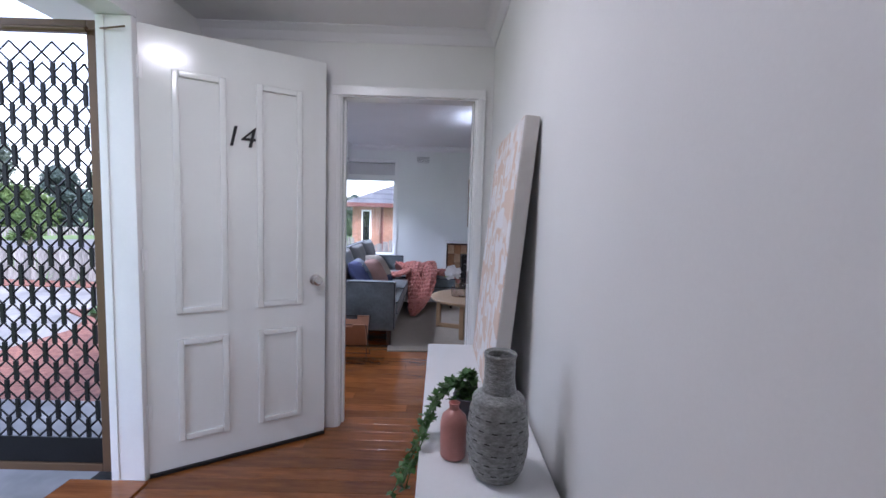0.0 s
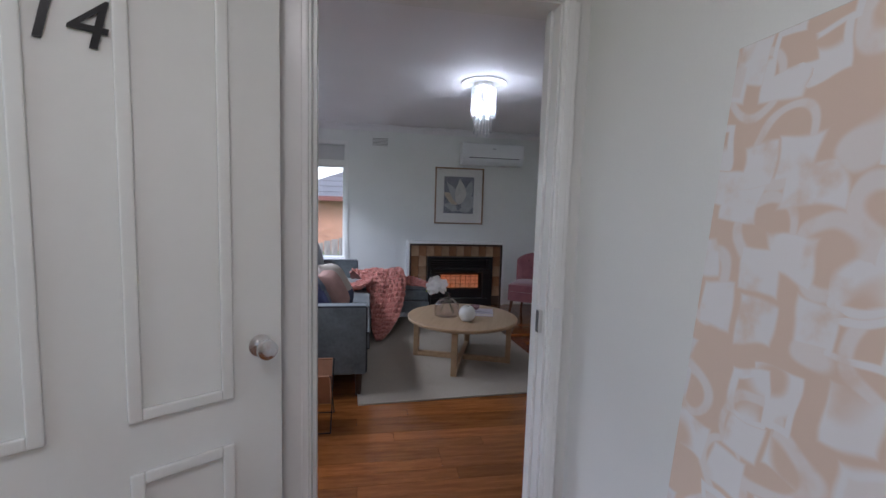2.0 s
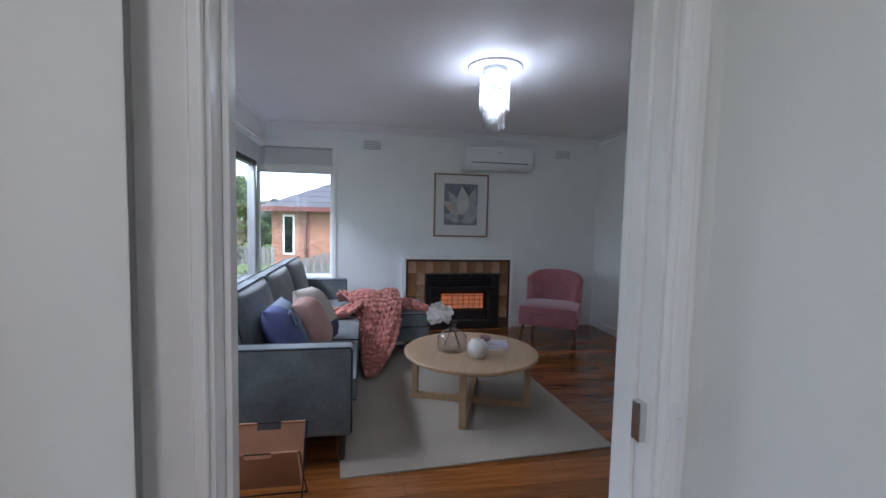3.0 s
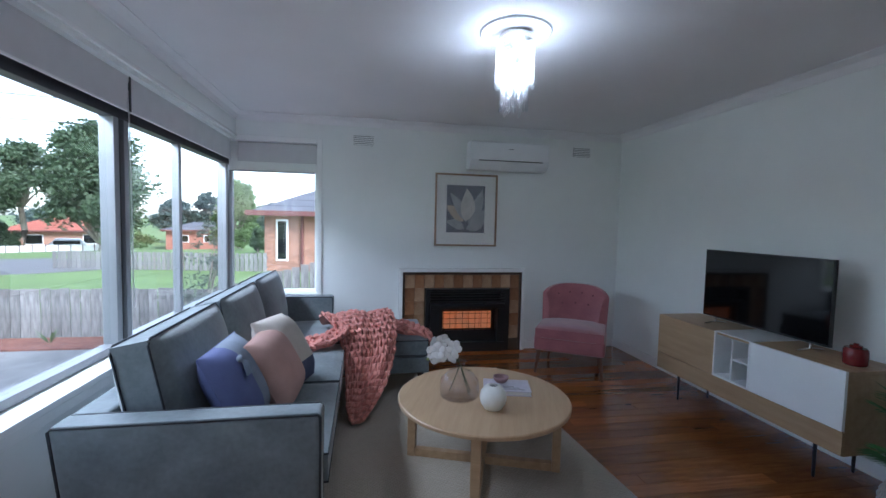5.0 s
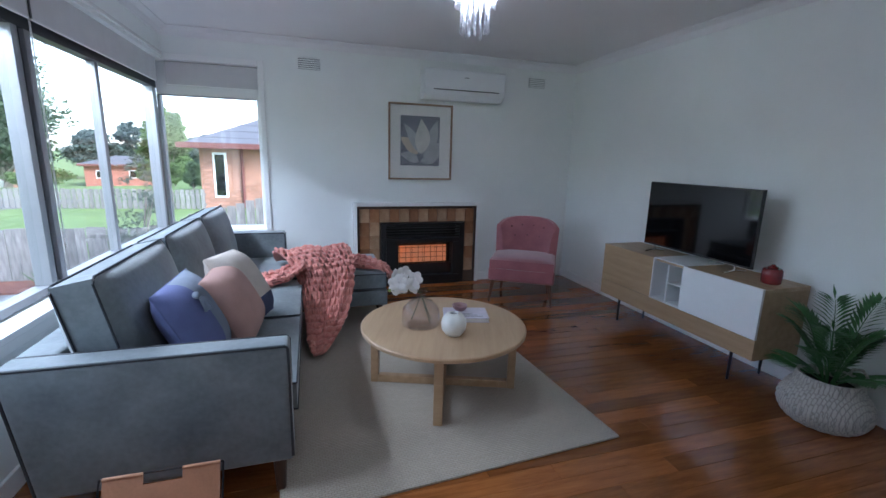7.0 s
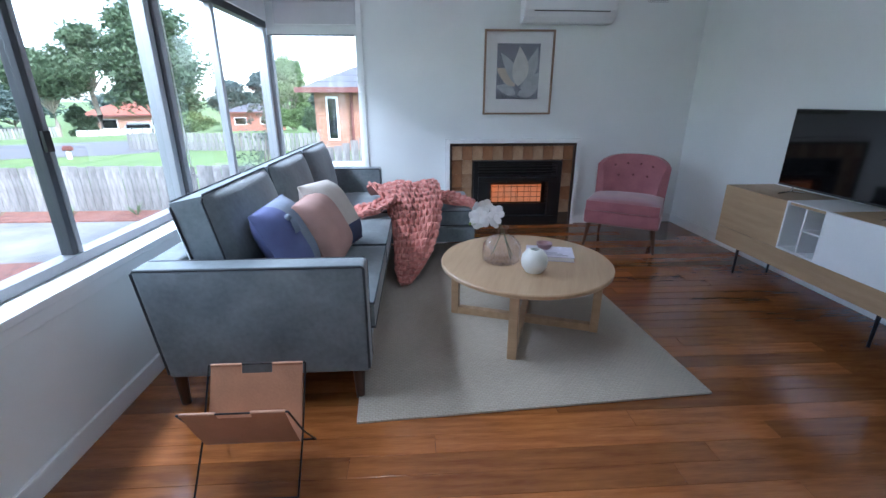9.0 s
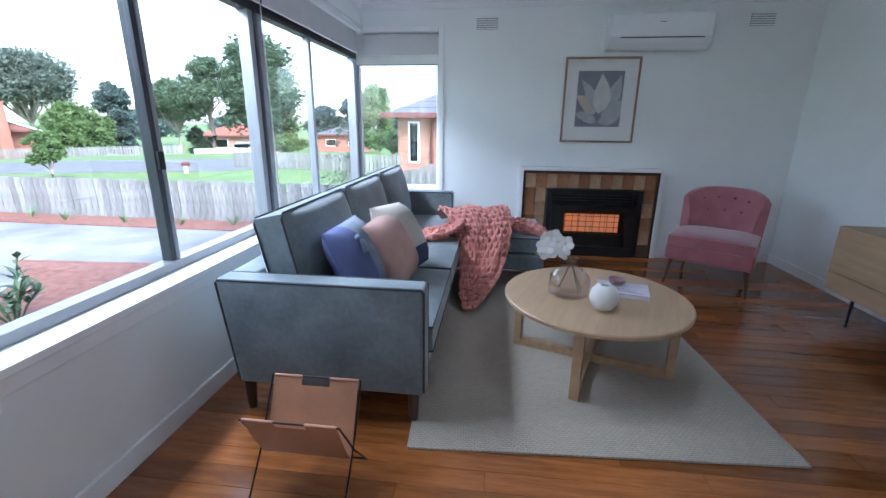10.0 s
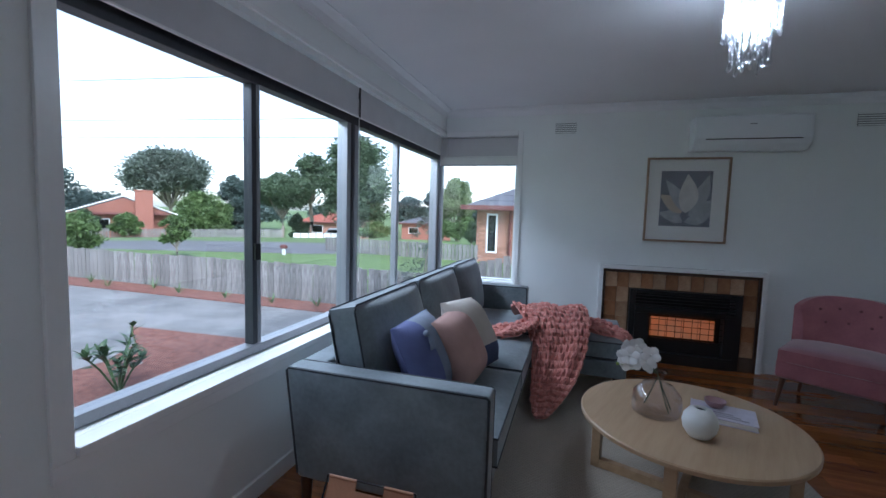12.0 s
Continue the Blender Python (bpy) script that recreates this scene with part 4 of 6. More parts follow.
for x, y in ((SX0 + 0.07, SY0 + 0.06), (SX1 - 0.06, SY0 + 0.06), (SX0 + 0.07, SY1 - 0.06), (0.36, SY1 - 0.18), (0.36, 6.24), (-0.5, SY1 - 0.06)):
    bm = bmesh.new()
    rod(bm, (x, y, 0.001), (x, y, 0.172), 0.019, 0.028, 14)
    part("leg", bm, DARKWOOD, sofa, "dark tapered timber leg")


def throw_pillow(label, mats, size, m, tassel=False):
    t = thing("throw_pillow", label, "pillow", m, "pillows on the sofa")
    bm = bmesh.new()
    cushion(bm, size, size, 0.17, None, 0.12, 18, 0.06)
    ob = part("cover", bm, mats[0], t, "", True)
    if len(mats) > 1:
        ob.data.materials.append(mats[1])
        for p in ob.data.polygons:
            if p.center.x > size * 0.2 if not tassel else p.center.y > -0.035:
                p.material_index = 1
    bm = bmesh.new()
    s = size * 0.478
    tube(bm, [(-s, -s, 0), (0, -s * 1.0, 0), (s, -s, 0), (s, 0, 0), (s, s, 0), (0, s, 0), (-s, s, 0), (-s, 0, 0), (-s, -s, 0)], 0.004, 6)
    part("seam", bm, mats[0], t)
    if tassel:
        bm = bmesh.new()
        r2 = random.Random(2)
        top = Vector((-s * 0.62, -0.075, 0.066))
        bmesh.ops.create_icosphere(bm, subdivisions=2, radius=0.017, matrix=Matrix.Translation(top + Vector((0.012, 0, 0.03))))
        for k in range(46):
            a = r2.uniform(0, 6.28)
            q = r2.uniform(0, 0.024)
            tube(bm, [top + Vector((0.012, 0, 0.03)), top + Vector((0.04, math.cos(a) * q * 0.6, 0.045 + math.sin(a) * q * 0.6)), top + Vector((0.09, math.cos(a) * q * 1.3, 0.04 + math.sin(a) * q))], 0.0017, 5)
        part("tassel", bm, mats[-1], t, "pale blue yarn tassel")
    return t


DENIM = mat("blue_linen", (0.115, 0.135, 0.29), 0.85, vary=0.15, scale=9, bump=0.25, fine=260)
SLATE = mat("slate_blue_linen", (0.21, 0.245, 0.31), 0.85, vary=0.15, scale=9, bump=0.25, fine=260)
BLUSH = mat("blush_linen", (0.46, 0.285, 0.25), 0.85, vary=0.12, scale=9, bump=0.2, fine=260)
NATURAL = mat("natural_linen", (0.52, 0.47, 0.42), 0.85, vary=0.1, scale=9, bump=0.2, fine=260)
NAVY = mat("navy_linen", (0.045, 0.06, 0.13), 0.85, vary=0.15, scale=9, bump=0.2, fine=260)


def on_sofa(x, y, z, turn, back, roll):
    return pose(x, y, z, 0, 0, turn) @ pose(0, 0, 0, 0, 90 - back, 0) @ pose(0, 0, 0, 0, 0, roll)


throw_pillow("blue two-tone pillow with a corner tassel on the sofa", (DENIM, SLATE), 0.41, on_sofa(-0.67, 4.83, 0.645, -6, 26, 3), True)
throw_pillow("blush pink linen pillow on the sofa", (BLUSH,), 0.40, on_sofa(-0.55, 5.05, 0.64, -6, 28, 4))
throw_pillow("natural linen pillow with a navy corner on the sofa", (NATURAL, NAVY), 0.43, on_sofa(-0.54, 5.26, 0.66, -8, 30, -5))

# ---- knitted throw ----
throw = thing("knitted_throw", "chunky pink knitted throw draped over the sofa", "blanket")


def knit_strip(name, line, widths, rows, cols, seed):
    """V-shaped stitches laid in rows over a draped strip."""
    line = [Vector(p) for p in line]
    r3 = random.Random(seed)
    def along(s):
        f = s * (len(line) - 1)
        i = min(int(f), len(line) - 2)
        p0, p1, p2, p3 = line[max(i - 1, 0)], line[i], line[i + 1], line[min(i + 2, len(line) - 1)]
        u = f - i
        return 0.5 * ((2 * p1) + (p2 - p0) * u + (2 * p0 - 5 * p1 + 4 * p2 - p3) * u * u + (3 * p1 - p0 - 3 * p2 + p3) * u ** 3)
    def wide(s):
        f = s * (len(widths) - 1)
        i = min(int(f), len(widths) - 2)
        return Vector(widths[i]).lerp(Vector(widths[i + 1]), f - i)
    def place(s, w):
        p = along(s) + wide(s) * w
        fold = 0.014 * math.sin(w * 6 + s * 8) + 0.022 * noise.noise(Vector((s * 5, w * 4, seed)))
        t = (along(min(1, s + 0.02)) - along(max(0, s - 0.02))).normalized()
        n = t.cross(wide(s)).normalized()
        if n.z < 0:
            n = -n
        return p + n * fold, n
    bm = bmesh.new()
    grid = [[bm.verts.new(place(i / rows, j / cols * 2 - 1)[0] - place(i / rows, j / cols * 2 - 1)[1] * 0.016) for j in range(cols + 1)] for i in range(rows + 1)]
    for i in range(rows):
        for j in range(cols):
            bm.faces.new((grid[i][j], grid[i + 1][j], grid[i + 1][j + 1], grid[i][j + 1]))
    for i in range(rows):
        for j in range(cols):
            s0, s1 = i / rows, min(1, (i + 1.35) / rows)
            shift = 0.5 * (i % 2)
            w0, w1 = (j + shift) / cols * 2 - 1, min(cols, j + 1 + shift) / cols * 2 - 1
            mid = (w0 + w1) / 2
            rad = 0.0115 + 0.002 * r3.random()
            for e in (w0, w1):
                a, na = place(s0, mid + (e - mid) * 0.25)
                b2, nb = place((s0 + s1) / 2, mid + (e - mid) * 0.75)
                c2, nc = place(s1, mid + (e - mid) * 0.6)
                tube(bm, [a, a.lerp(b2, 0.5) + na * 0.013, b2 + nb * 0.016, c2 - nc * 0.006], lambda q, rad=rad: rad * (0.65 + 0.5 * math.sin(math.pi * q)), 5)
    part(name, bm, KNIT, throw, "", True)


knit_strip("hanging_fold", [(-0.26, 6.62, 0.50), (-0.22, 6.45, 0.60), (-0.14, 6.28, 0.63), (-0.08, 6.12, 0.55), (-0.06, 6.0, 0.40), (-0.08, 5.86, 0.24), (-0.12, 5.74, 0.12), (-0.15, 5.66, 0.03)],
           [(0.20, 0.05, 0.0), (0.25, 0.06, 0.0), (0.26, 0.05, 0.0), (0.22, 0.05, 0.01), (0.19, 0.04, 0.01), (0.15, 0.03, 0.0), (0.10, 0.02, 0.0), (0.03, 0.01, 0.0)], 24, 9, 3)
knit_strip("side_fold", [(-0.68, 5.88, 0.475), (-0.5, 5.98, 0.49), (-0.34, 6.06, 0.52), (-0.22, 6.15, 0.56)], [(0.03, -0.06, 0.0), (0.05, -0.13, 0.0), (0.03, -0.16, 0.02), (0.0, -0.15, 0.02)], 12, 6, 5)
knit_strip("tail_fold", [(-0.22, 6.45, 0.58), (-0.05, 6.50, 0.52), (0.12, 6.47, 0.50), (0.28, 6.40, 0.49), (0.41, 6.33, 0.46), (0.465, 6.30, 0.38)], [(0.03, 0.2, 0.0), (0.0, 0.17, 0.0), (0.02, 0.14, 0.0), (0.02, 0.13, 0.0), (0.02, 0.12, 0.0), (0.0, 0.11, 0.0)], 17, 6, 7)

# ---- coffee table and what stands on it ----
TZ = 0.41
table = thing("coffee_table", "round pale oak coffee table on crossed legs", "coffee table", pose(0.575, 5.11, 0.012, 0, 0, -20))
bm = bmesh.new()
lathe(bm, [(0, TZ - 0.047), (0.465, TZ - 0.047), (0.488, TZ - 0.035), (0.49, TZ - 0.018), (0.484, TZ - 0.0125), (0, TZ - 0.012)], 96)
part("tabletop", bm, TABLETOP, table, "", True)
for k in range(4):
    bm = bmesh.new()
    box(bm, 0.395, -0.024, 0.0, 0.44, 0.024, TZ - 0.0475, 0.003)
    part("leg", bm, OAK, table, "", False, pose(0, 0, 0, 0, 0, 90 * k))
for k in range(2):
    bm = bmesh.new()
    box(bm, -0.3945, -0.02, 0.0 if k == 0 else 0.002, 0.3945, 0.02, 0.045 if k == 0 else 0.043, 0.003)
    part("stretcher", bm, OAK, table, "", False, pose(0, 0, 0, 0, 0, 90 * k))
    bm = bmesh.new()
    box(bm, -0.3945, -0.02, TZ - 0.085, 0.3945, 0.02, TZ - (0.048 if k == 0 else 0.05), 0.003)
    part("stretcher", bm, OAK, table, "", False, pose(0, 0, 0, 0, 0, 90 * k))
v = thing("glass_vase", "round smoky glass vase with white orchid stems", "vase", pose(0.43, 5.10, TZ))
bm = bmesh.new()
lathe(bm, [(0, 0.001), (0.095, 0.001), (0.108, 0.012), (0.112, 0.06), (0.106, 0.105), (0.07, 0.145), (0.03, 0.162), (0.024, 0.175), (0.03, 0.205), (0.036, 0.208),
           (0.033, 0.2045), (0.028, 0.203), (0.021, 0.175), (0.027, 0.159), (0.067, 0.141), (0.102, 0.103), (0.108, 0.06), (0.104, 0.014), (0.092, 0.005), (0, 0.005)], 48)
part("body", bm, glass("smoky_glass", (0.965, 0.95, 0.958), 0.0, 0.05, 0.7), v, "", True).visible_shadow = False
STEM = mat("green_stem", (0.07, 0.10, 0.045), 0.5)
PETAL = mat("orchid_petal", (0.82, 0.81, 0.80), 0.6, vary=0.05, scale=30)
r5 = random.Random(8)
for a, b2 in (((0.05, -0.03, 0.02), (-0.11, 0.02, 0.27)), ((0.07, 0.02, 0.02), (-0.08, 0.0, 0.24)), ((-0.05, 0.03, 0.03), (-0.02, 0.0, 0.2))):
    bm = bmesh.new()
    A, B = Vector(a), Vector(b2)
    tube(bm, [A, A.lerp(Vector((0, 0, 0.18)), 0.5), Vector((0, 0, 0.19)), Vector((0, 0, 0.19)).lerp(B, 0.5) + Vector((0, 0, 0.03)), B], 0.003, 7)
    part("stem", bm, STEM, v)
for k in range(11):
    bm = bmesh.new()
    c = Vector((-0.10 + r5.uniform(-0.06, 0.055), r5.uniform(-0.05, 0.05), 0.27 + r5.uniform(-0.05, 0.065)))
    face = Vector((r5.uniform(-0.6, 0.6), -1 + r5.uniform(-0.3, 0.5), r5.uniform(-0.3, 0.6))).normalized()
    q = face.to_track_quat("Z", "Y")
    for p in range(5):
        a = 2 * math.pi * p / 5 + k
        vs = bmesh.ops.create_uvsphere(bm, u_segments=10, v_segments=6, radius=1.0)["verts"]
        mm = Matrix.Translation(c) @ q.to_matrix().to_4x4() @ Matrix.Rotation(a, 4, "Z") @ Matrix.Translation((0.021, 0, 0.003)) @ Matrix.Rotation(-0.3, 4, "Y") @ Matrix.Diagonal((0.027, 0.023, 0.004, 1))
        bmesh.ops.transform(bm, matrix=mm, verts=vs)
    bmesh.ops.create_icosphere(bm, subdivisions=1, radius=0.007, matrix=Matrix.Translation(c + face * 0.006))
    part("blossom", bm, PETAL, v, "white orchid blossom", True)
for k in range(4):
    bm = bmesh.new()
    bmesh.ops.create_icosphere(bm, subdivisions=2, radius=0.009, matrix=Matrix.Translation((-0.185 + 0.012 * k, 0.01 * k, 0.225 + 0.011 * (k % 2))))
    part("bud", bm, mat("green_bud", (0.22, 0.30, 0.08), 0.5), v, "", True)
p = thing("round_pot", "small round white ceramic pot on the table", "pot", pose(0.575, 4.925, TZ))
bm = bmesh.new()
lathe(bm, [(0, 0), (0.035, 0), (0.045, 0.004), (0.066, 0.035), (0.0715, 0.065), (0.066, 0.095), (0.046, 0.122), (0.027, 0.13), (0.023, 0.128), (0.022, 0.115), (0.04, 0.105), (0, 0.04)], 44)
part("body", bm, CREAM, p, "", True)
# black disc across the neck paints the darkness inside the pot
bm = bmesh.new()
lathe(bm, [(0, 0.116), (0.0235, 0.116), (0.0235, 0.1185), (0, 0.1185)], 24)
part("mouth_shade", bm, BLACKPAINT, p, "black disc painted as the shade in the mouth")
bk = thing("hardcover_book", "pale hardcover book lying on the coffee table", "book", pose(0.735, 5.17, TZ, 0, 0, -14))
bm = bmesh.new()
box(bm, -0.135, -0.095, 0.0, 0.135, 0.095, 0.004, 0.001)
box(bm, -0.135, -0.095, 0.024, 0.135, 0.095, 0.028, 0.001)
box(bm, -0.137, -0.095, 0.0, -0.133, 0.095, 0.028, 0.001)
part("cover", bm, mat("lilac_cover", (0.58, 0.55, 0.64), 0.4, vary=0.12, scale=18), bk)
bm = bmesh.new()
box(bm, -0.1325, -0.091, 0.0045, 0.130, 0.091, 0.0235)
part("pages", bm, PAPER, bk, "white page block")
bm = bmesh.new()
for k in range(3):
    box(bm, -0.05, -0.07 + 0.022 * k, 0.0282, 0.10 - 0.03 * k, -0.06 + 0.022 * k, 0.0287)
part("title_bars", bm, mat("grey_print", (0.25, 0.24, 0.28), 0.5), bk)
bw = thing("small_bowl", "small dusty pink bowl on a book", "bowl", pose(0.715, 5.225, TZ + 0.0285))
bm = bmesh.new()
lathe(bm, [(0, 0), (0.028, 0), (0.034, 0.004), (0.045, 0.02), (0.048, 0.034), (0.045, 0.0345), (0.04, 0.018), (0.028, 0.008), (0, 0.007)], 36)
part("body", bm, mat("dusky_glaze", (0.34, 0.20, 0.21), 0.35, vary=0.1), bw, "", True)

# ---- media unit and television ----
ux0, ux1, uy0, uy1, uz0, uz1 = 2.38, 2.758, 4.55, 6.0, 0.21, 0.665
mu = thing("media_unit", "long oak media unit with white door and black legs", "media unit")
for nme, b, mm in (("top", (ux0, uy0, uz1 - 0.02, ux1, uy1, uz1), OAKX), ("base", (ux0 + 0.002, uy0, uz0, ux1, uy1, uz0 + 0.02), OAKX), ("side_panel", (ux0 + 0.001, uy0, uz0 + 0.0205, ux1, uy0 + 0.02, uz1 - 0.0205), OAKX), ("side_panel", (ux0 + 0.001, uy1 - 0.02, uz0 + 0.0205, ux1, uy1, uz1 - 0.0205), OAKX),
                   ("back_panel", (ux1 - 0.01, uy0 + 0.0205, uz0 + 0.0205, ux1 - 0.001, uy1 - 0.0205, uz1 - 0.0205), OAKX), ("drop_front", (ux0 - 0.012, uy0, uz0 + 0.004, ux0, uy1, 0.343), OAKX), ("door", (ux0 - 0.012, 5.415, 0.347, ux0, uy1, uz1), OAKX),
                   ("door", (ux0 - 0.018, uy0, 0.347, ux0, 5.115, uz1 + 0.002), WHITEPAINT)):
    bm = bmesh.new()
    box(bm, *b, 0.0015)
    part(nme, bm, mm, mu, "white lacquered door" if mm is WHITEPAINT else "")
cub = bpy.data.objects.new("open_shelf", None)
scene.collection.objects.link(cub)
cub.parent = mu
for nme, b in (("shelf_board", (ux0 - 0.016, 5.118, 0.347, ux1 - 0.02, 5.412, 0.360)), ("shelf_board", (ux0 - 0.016, 5.118, uz1 + 0.0005, ux1 - 0.02, 5.412, uz1 + 0.006)), ("upright", (ux0 - 0.016, 5.118, 0.3605, ux1 - 0.02, 5.130, uz1)), ("upright", (ux0 - 0.016, 5.400, 0.3605, ux1 - 0.02, 5.412, uz1)),
               ("upright", (ux0 - 0.016, 5.252, 0.3605, ux1 - 0.02, 5.262, uz1 - 0.021)), ("shelf_board", (ux0 - 0.016, 5.1305, 0.505, ux1 - 0.02, 5.2515, 0.515)), ("shelf_back", (ux1 - 0.03, 5.1305, 0.3605, ux1 - 0.021, 5.3995, uz1 - 0.021))):
    bm = bmesh.new()
    box(bm, *b, 0.001)
    part(nme, bm, WHITEPAINT, cub)
for y in (4.72, 5.80):
    for x in (2.42, 2.70):
        bm = bmesh.new()
        rod(bm, (x, y, 0.001), (x, y, uz0 + 0.001), 0.008, 0.011)
        part("leg", bm, BLACKMETAL, mu, "thin black metal leg")
tv = thing("television", "flat black television on the media unit", "television", pose(2.57, 5.272, uz1, 0, 0, 0))
bm = bmesh.new()
box(bm, -0.006, -0.478, 0.05, 0.018, 0.478, 0.568, 0.004)
box(bm, 0.0185, -0.33, 0.08, 0.05, 0.33, 0.42, 0.012)
part("casing", bm, BLACKPAINT, tv)
bm = bmesh.new()
box(bm, -0.0085, -0.470, 0.064, -0.0065, 0.470, 0.560)
scr = mat("dark_screen", (0.004, 0.004, 0.005), 0.06, vary=0.05, bump=0, spec=0.6)
part("screen", bm, scr, tv, "glossy dark screen")
for y in (-0.36, 0.36):
    bm = bmesh.new()
    tube(bm, [(-0.09, y, 0.005), (0.0, y, 0.016), (0.006, y, 0.052)], 0.006, 8)
    tube(bm, [(0.10, y, 0.005), (0.012, y, 0.016), (0.006, y, 0.052)], 0.006, 8)
    part("foot", bm, CHROME, tv)
jar = thing("red_jar", "small glossy red lidded jar on the media unit", "jar", pose(2.56, 4.655, uz1))
bm = bmesh.new()
lathe(bm, [(0, 0), (0.046, 0), (0.053, 0.006), (0.056, 0.05), (0.054, 0.085), (0.046, 0.096), (0.0, 0.097)], 36)
RED = mat("red_glaze", (0.17, 0.012, 0.014), 0.25, vary=0.15, scale=14, bump=0.03)
jb = part("body", bm, RED, jar, "", True)
bm = bmesh.new()
lathe(bm, [(0, 0.0975), (0.026, 0.0975), (0.028, 0.108), (0.012, 0.112), (0.012, 0.12), (0, 0.122)], 28)
part("lid", bm, RED, jar, "", True)

# ---- armchair ----
chair = thing("armchair", "dusty pink buttoned velvet tub chair on dark legs", "armchair", pose(1.76, 6.41, 0, 0, 0, -32.7))
bm = bmesh.new()
box(bm, -0.315, -0.06, 0.225, 0.315, 0.46, 0.36, 0.03, 4)
part("seat_frame", bm, PINKVELVET, chair, "", True)
bm = bmesh.new()
cushion(bm, 0.63, 0.54, 0.11, pose(0, 0.19, 0.395), 0.3, 14, 0.75)
part("seat", bm, PINKVELVET, chair, "", True)
bm = bmesh.new()
n1, n2 = 24, 10
def back_at(u, w, thick):
    a = u * 1.08
    h = 0.30 + w * (0.50 - 0.10 * abs(u) ** 3.2)
    R = 0.345 - thick
    return Vector((R * math.sin(a) * (1 + 0.06 * w), 0.20 + (R - 0.02) * math.cos(a) * 0.92 + 0.09 * w, h))
grids = []
for th in (0.0, 0.085):
    grids.append([[bm.verts.new(back_at(i / n1 * 2 - 1, j / n2, th * (1 - 0.5 * (j / n2) ** 4))) for j in range(n2 + 1)] for i in range(n1 + 1)])
for g, flip in ((grids[0], 0), (grids[1], 1)):
    for i in range(n1):
        for j in range(n2):
            bm.faces.new((g[i][j], g[i + 1][j], g[i + 1][j + 1], g[i][j + 1]))
for i in range(n1):
    for j in (0, n2):
        bm.faces.new((grids[0][i][j], grids[0][i + 1][j], grids[1][i + 1][j], grids[1][i][j]))
for j in range(n2):
    for i in (0, n1):
        bm.faces.new((grids[0][i][j], grids[0][i][j + 1], grids[1][i][j + 1], grids[1][i][j]))
part("backrest", bm, PINKVELVET, chair, "", True)
for w, us in ((0.62, (-0.45, 0.0, 0.45)), (0.83, (-0.6, -0.2, 0.2, 0.6))):
    for u in us:
        bm = bmesh.new()
        bmesh.ops.create_icosphere(bm, subdivisions=2, radius=0.011, matrix=Matrix.Translation(back_at(u, w, 0.085)))
        part("button", bm, mat("button_velvet", (0.20, 0.06, 0.07), 0.7) if "button_velvet" not in bpy.data.materials else bpy.data.materials["button_velvet"], chair, "", True)
for x, y, dx, dy in ((-0.27, 0.0, -0.03, -0.02), (0.27, 0.0, 0.03, -0.02), (-0.22, 0.42, -0.03, 0.05), (0.22, 0.42, 0.03, 0.05)):
    bm = bmesh.new()
    rod(bm, (x + dx, y + dy, 0.001), (x, y, 0.226), 0.012, 0.021, 12)
    part("leg", bm, mat("walnut_leg", (0.11, 0.05, 0.028), 0.4, vary=0.2) if "walnut_leg" not in bpy.data.materials else bpy.data.materials["walnut_leg"], chair, "dark timber leg")

# ---- basket with palm ----
SEAGRASS = rug_weave("white_seagrass", (0.66, 0.62, 0.57), (0.52, 0.47, 0.41), 0.02, 0.016, 1.0)
bas = thing("palm_basket", "potted palm in a white woven belly basket", "potted plant", pose(2.53, 4.235, 0))
bm = bmesh.new()
def belly(z):
    return 0.135 + 0.075 * math.sin(math.pi * min(1, max(0, (z + 0.02) / 0.26)) ** 0.8) if z < 0.2 else 0.155 - (z - 0.2) * 0.25
N = 72
rings = []
for i in range(27):
    z = 0.002 + i * 0.01
    rings.append([bm.verts.new((math.cos(2 * math.pi * k / N) * (belly(z) + (0.0045 if (k // 2 + i // 2) % 2 else 0.0)), math.sin(2 * math.pi * k / N) * (belly(z) + (0.0045 if (k // 2 + i // 2) % 2 else 0.0)), z)) for k in range(N)])
inner = [bm.verts.new((math.cos(2 * math.pi * k / N) * (belly(0.26) - 0.012), math.sin(2 * math.pi * k / N) * (belly(0.26) - 0.012), 0.26)) for k in range(N)]
deep = [bm.verts.new((math.cos(2 * math.pi * k / N) * (belly(0.2) - 0.012), math.sin(2 * math.pi * k / N) * (belly(0.2) - 0.012), 0.2)) for k in range(N)]
rings += [inner, deep]
for a, b2 in zip(rings, rings[1:]):
    for k in range(N):
        bm.faces.new((a[k], a[(k + 1) % N], b2[(k + 1) % N], b2[k]))
bm.faces.new(rings[0][::-1])
part("basket", bm, SEAGRASS, bas, "white woven seagrass", True)
bm = bmesh.new()
lathe(bm, [(0, 0.205), (0.13, 0.203), (0.13, 0.21), (0, 0.213)], 32)
part("soil", bm, mat("dark_soil", (0.02, 0.014, 0.01), 0.95, vary=0.4, scale=60, bump=0.5), bas)
bm = bmesh.new()
tube(bm, [(0.10, -0.10, 0.262), (0.105, -0.11, 0.29), (0.13, -0.07, 0.31), (0.145, -0.02, 0.29), (0.14, -0.015, 0.262)], 0.007, 8)
part("handle", bm, SEAGRASS, bas)
PALM = mat("palm_leaf", (0.055, 0.16, 0.045), 0.4, vary=0.35, scale=12, bump=0.04)
r6 = random.Random(12)
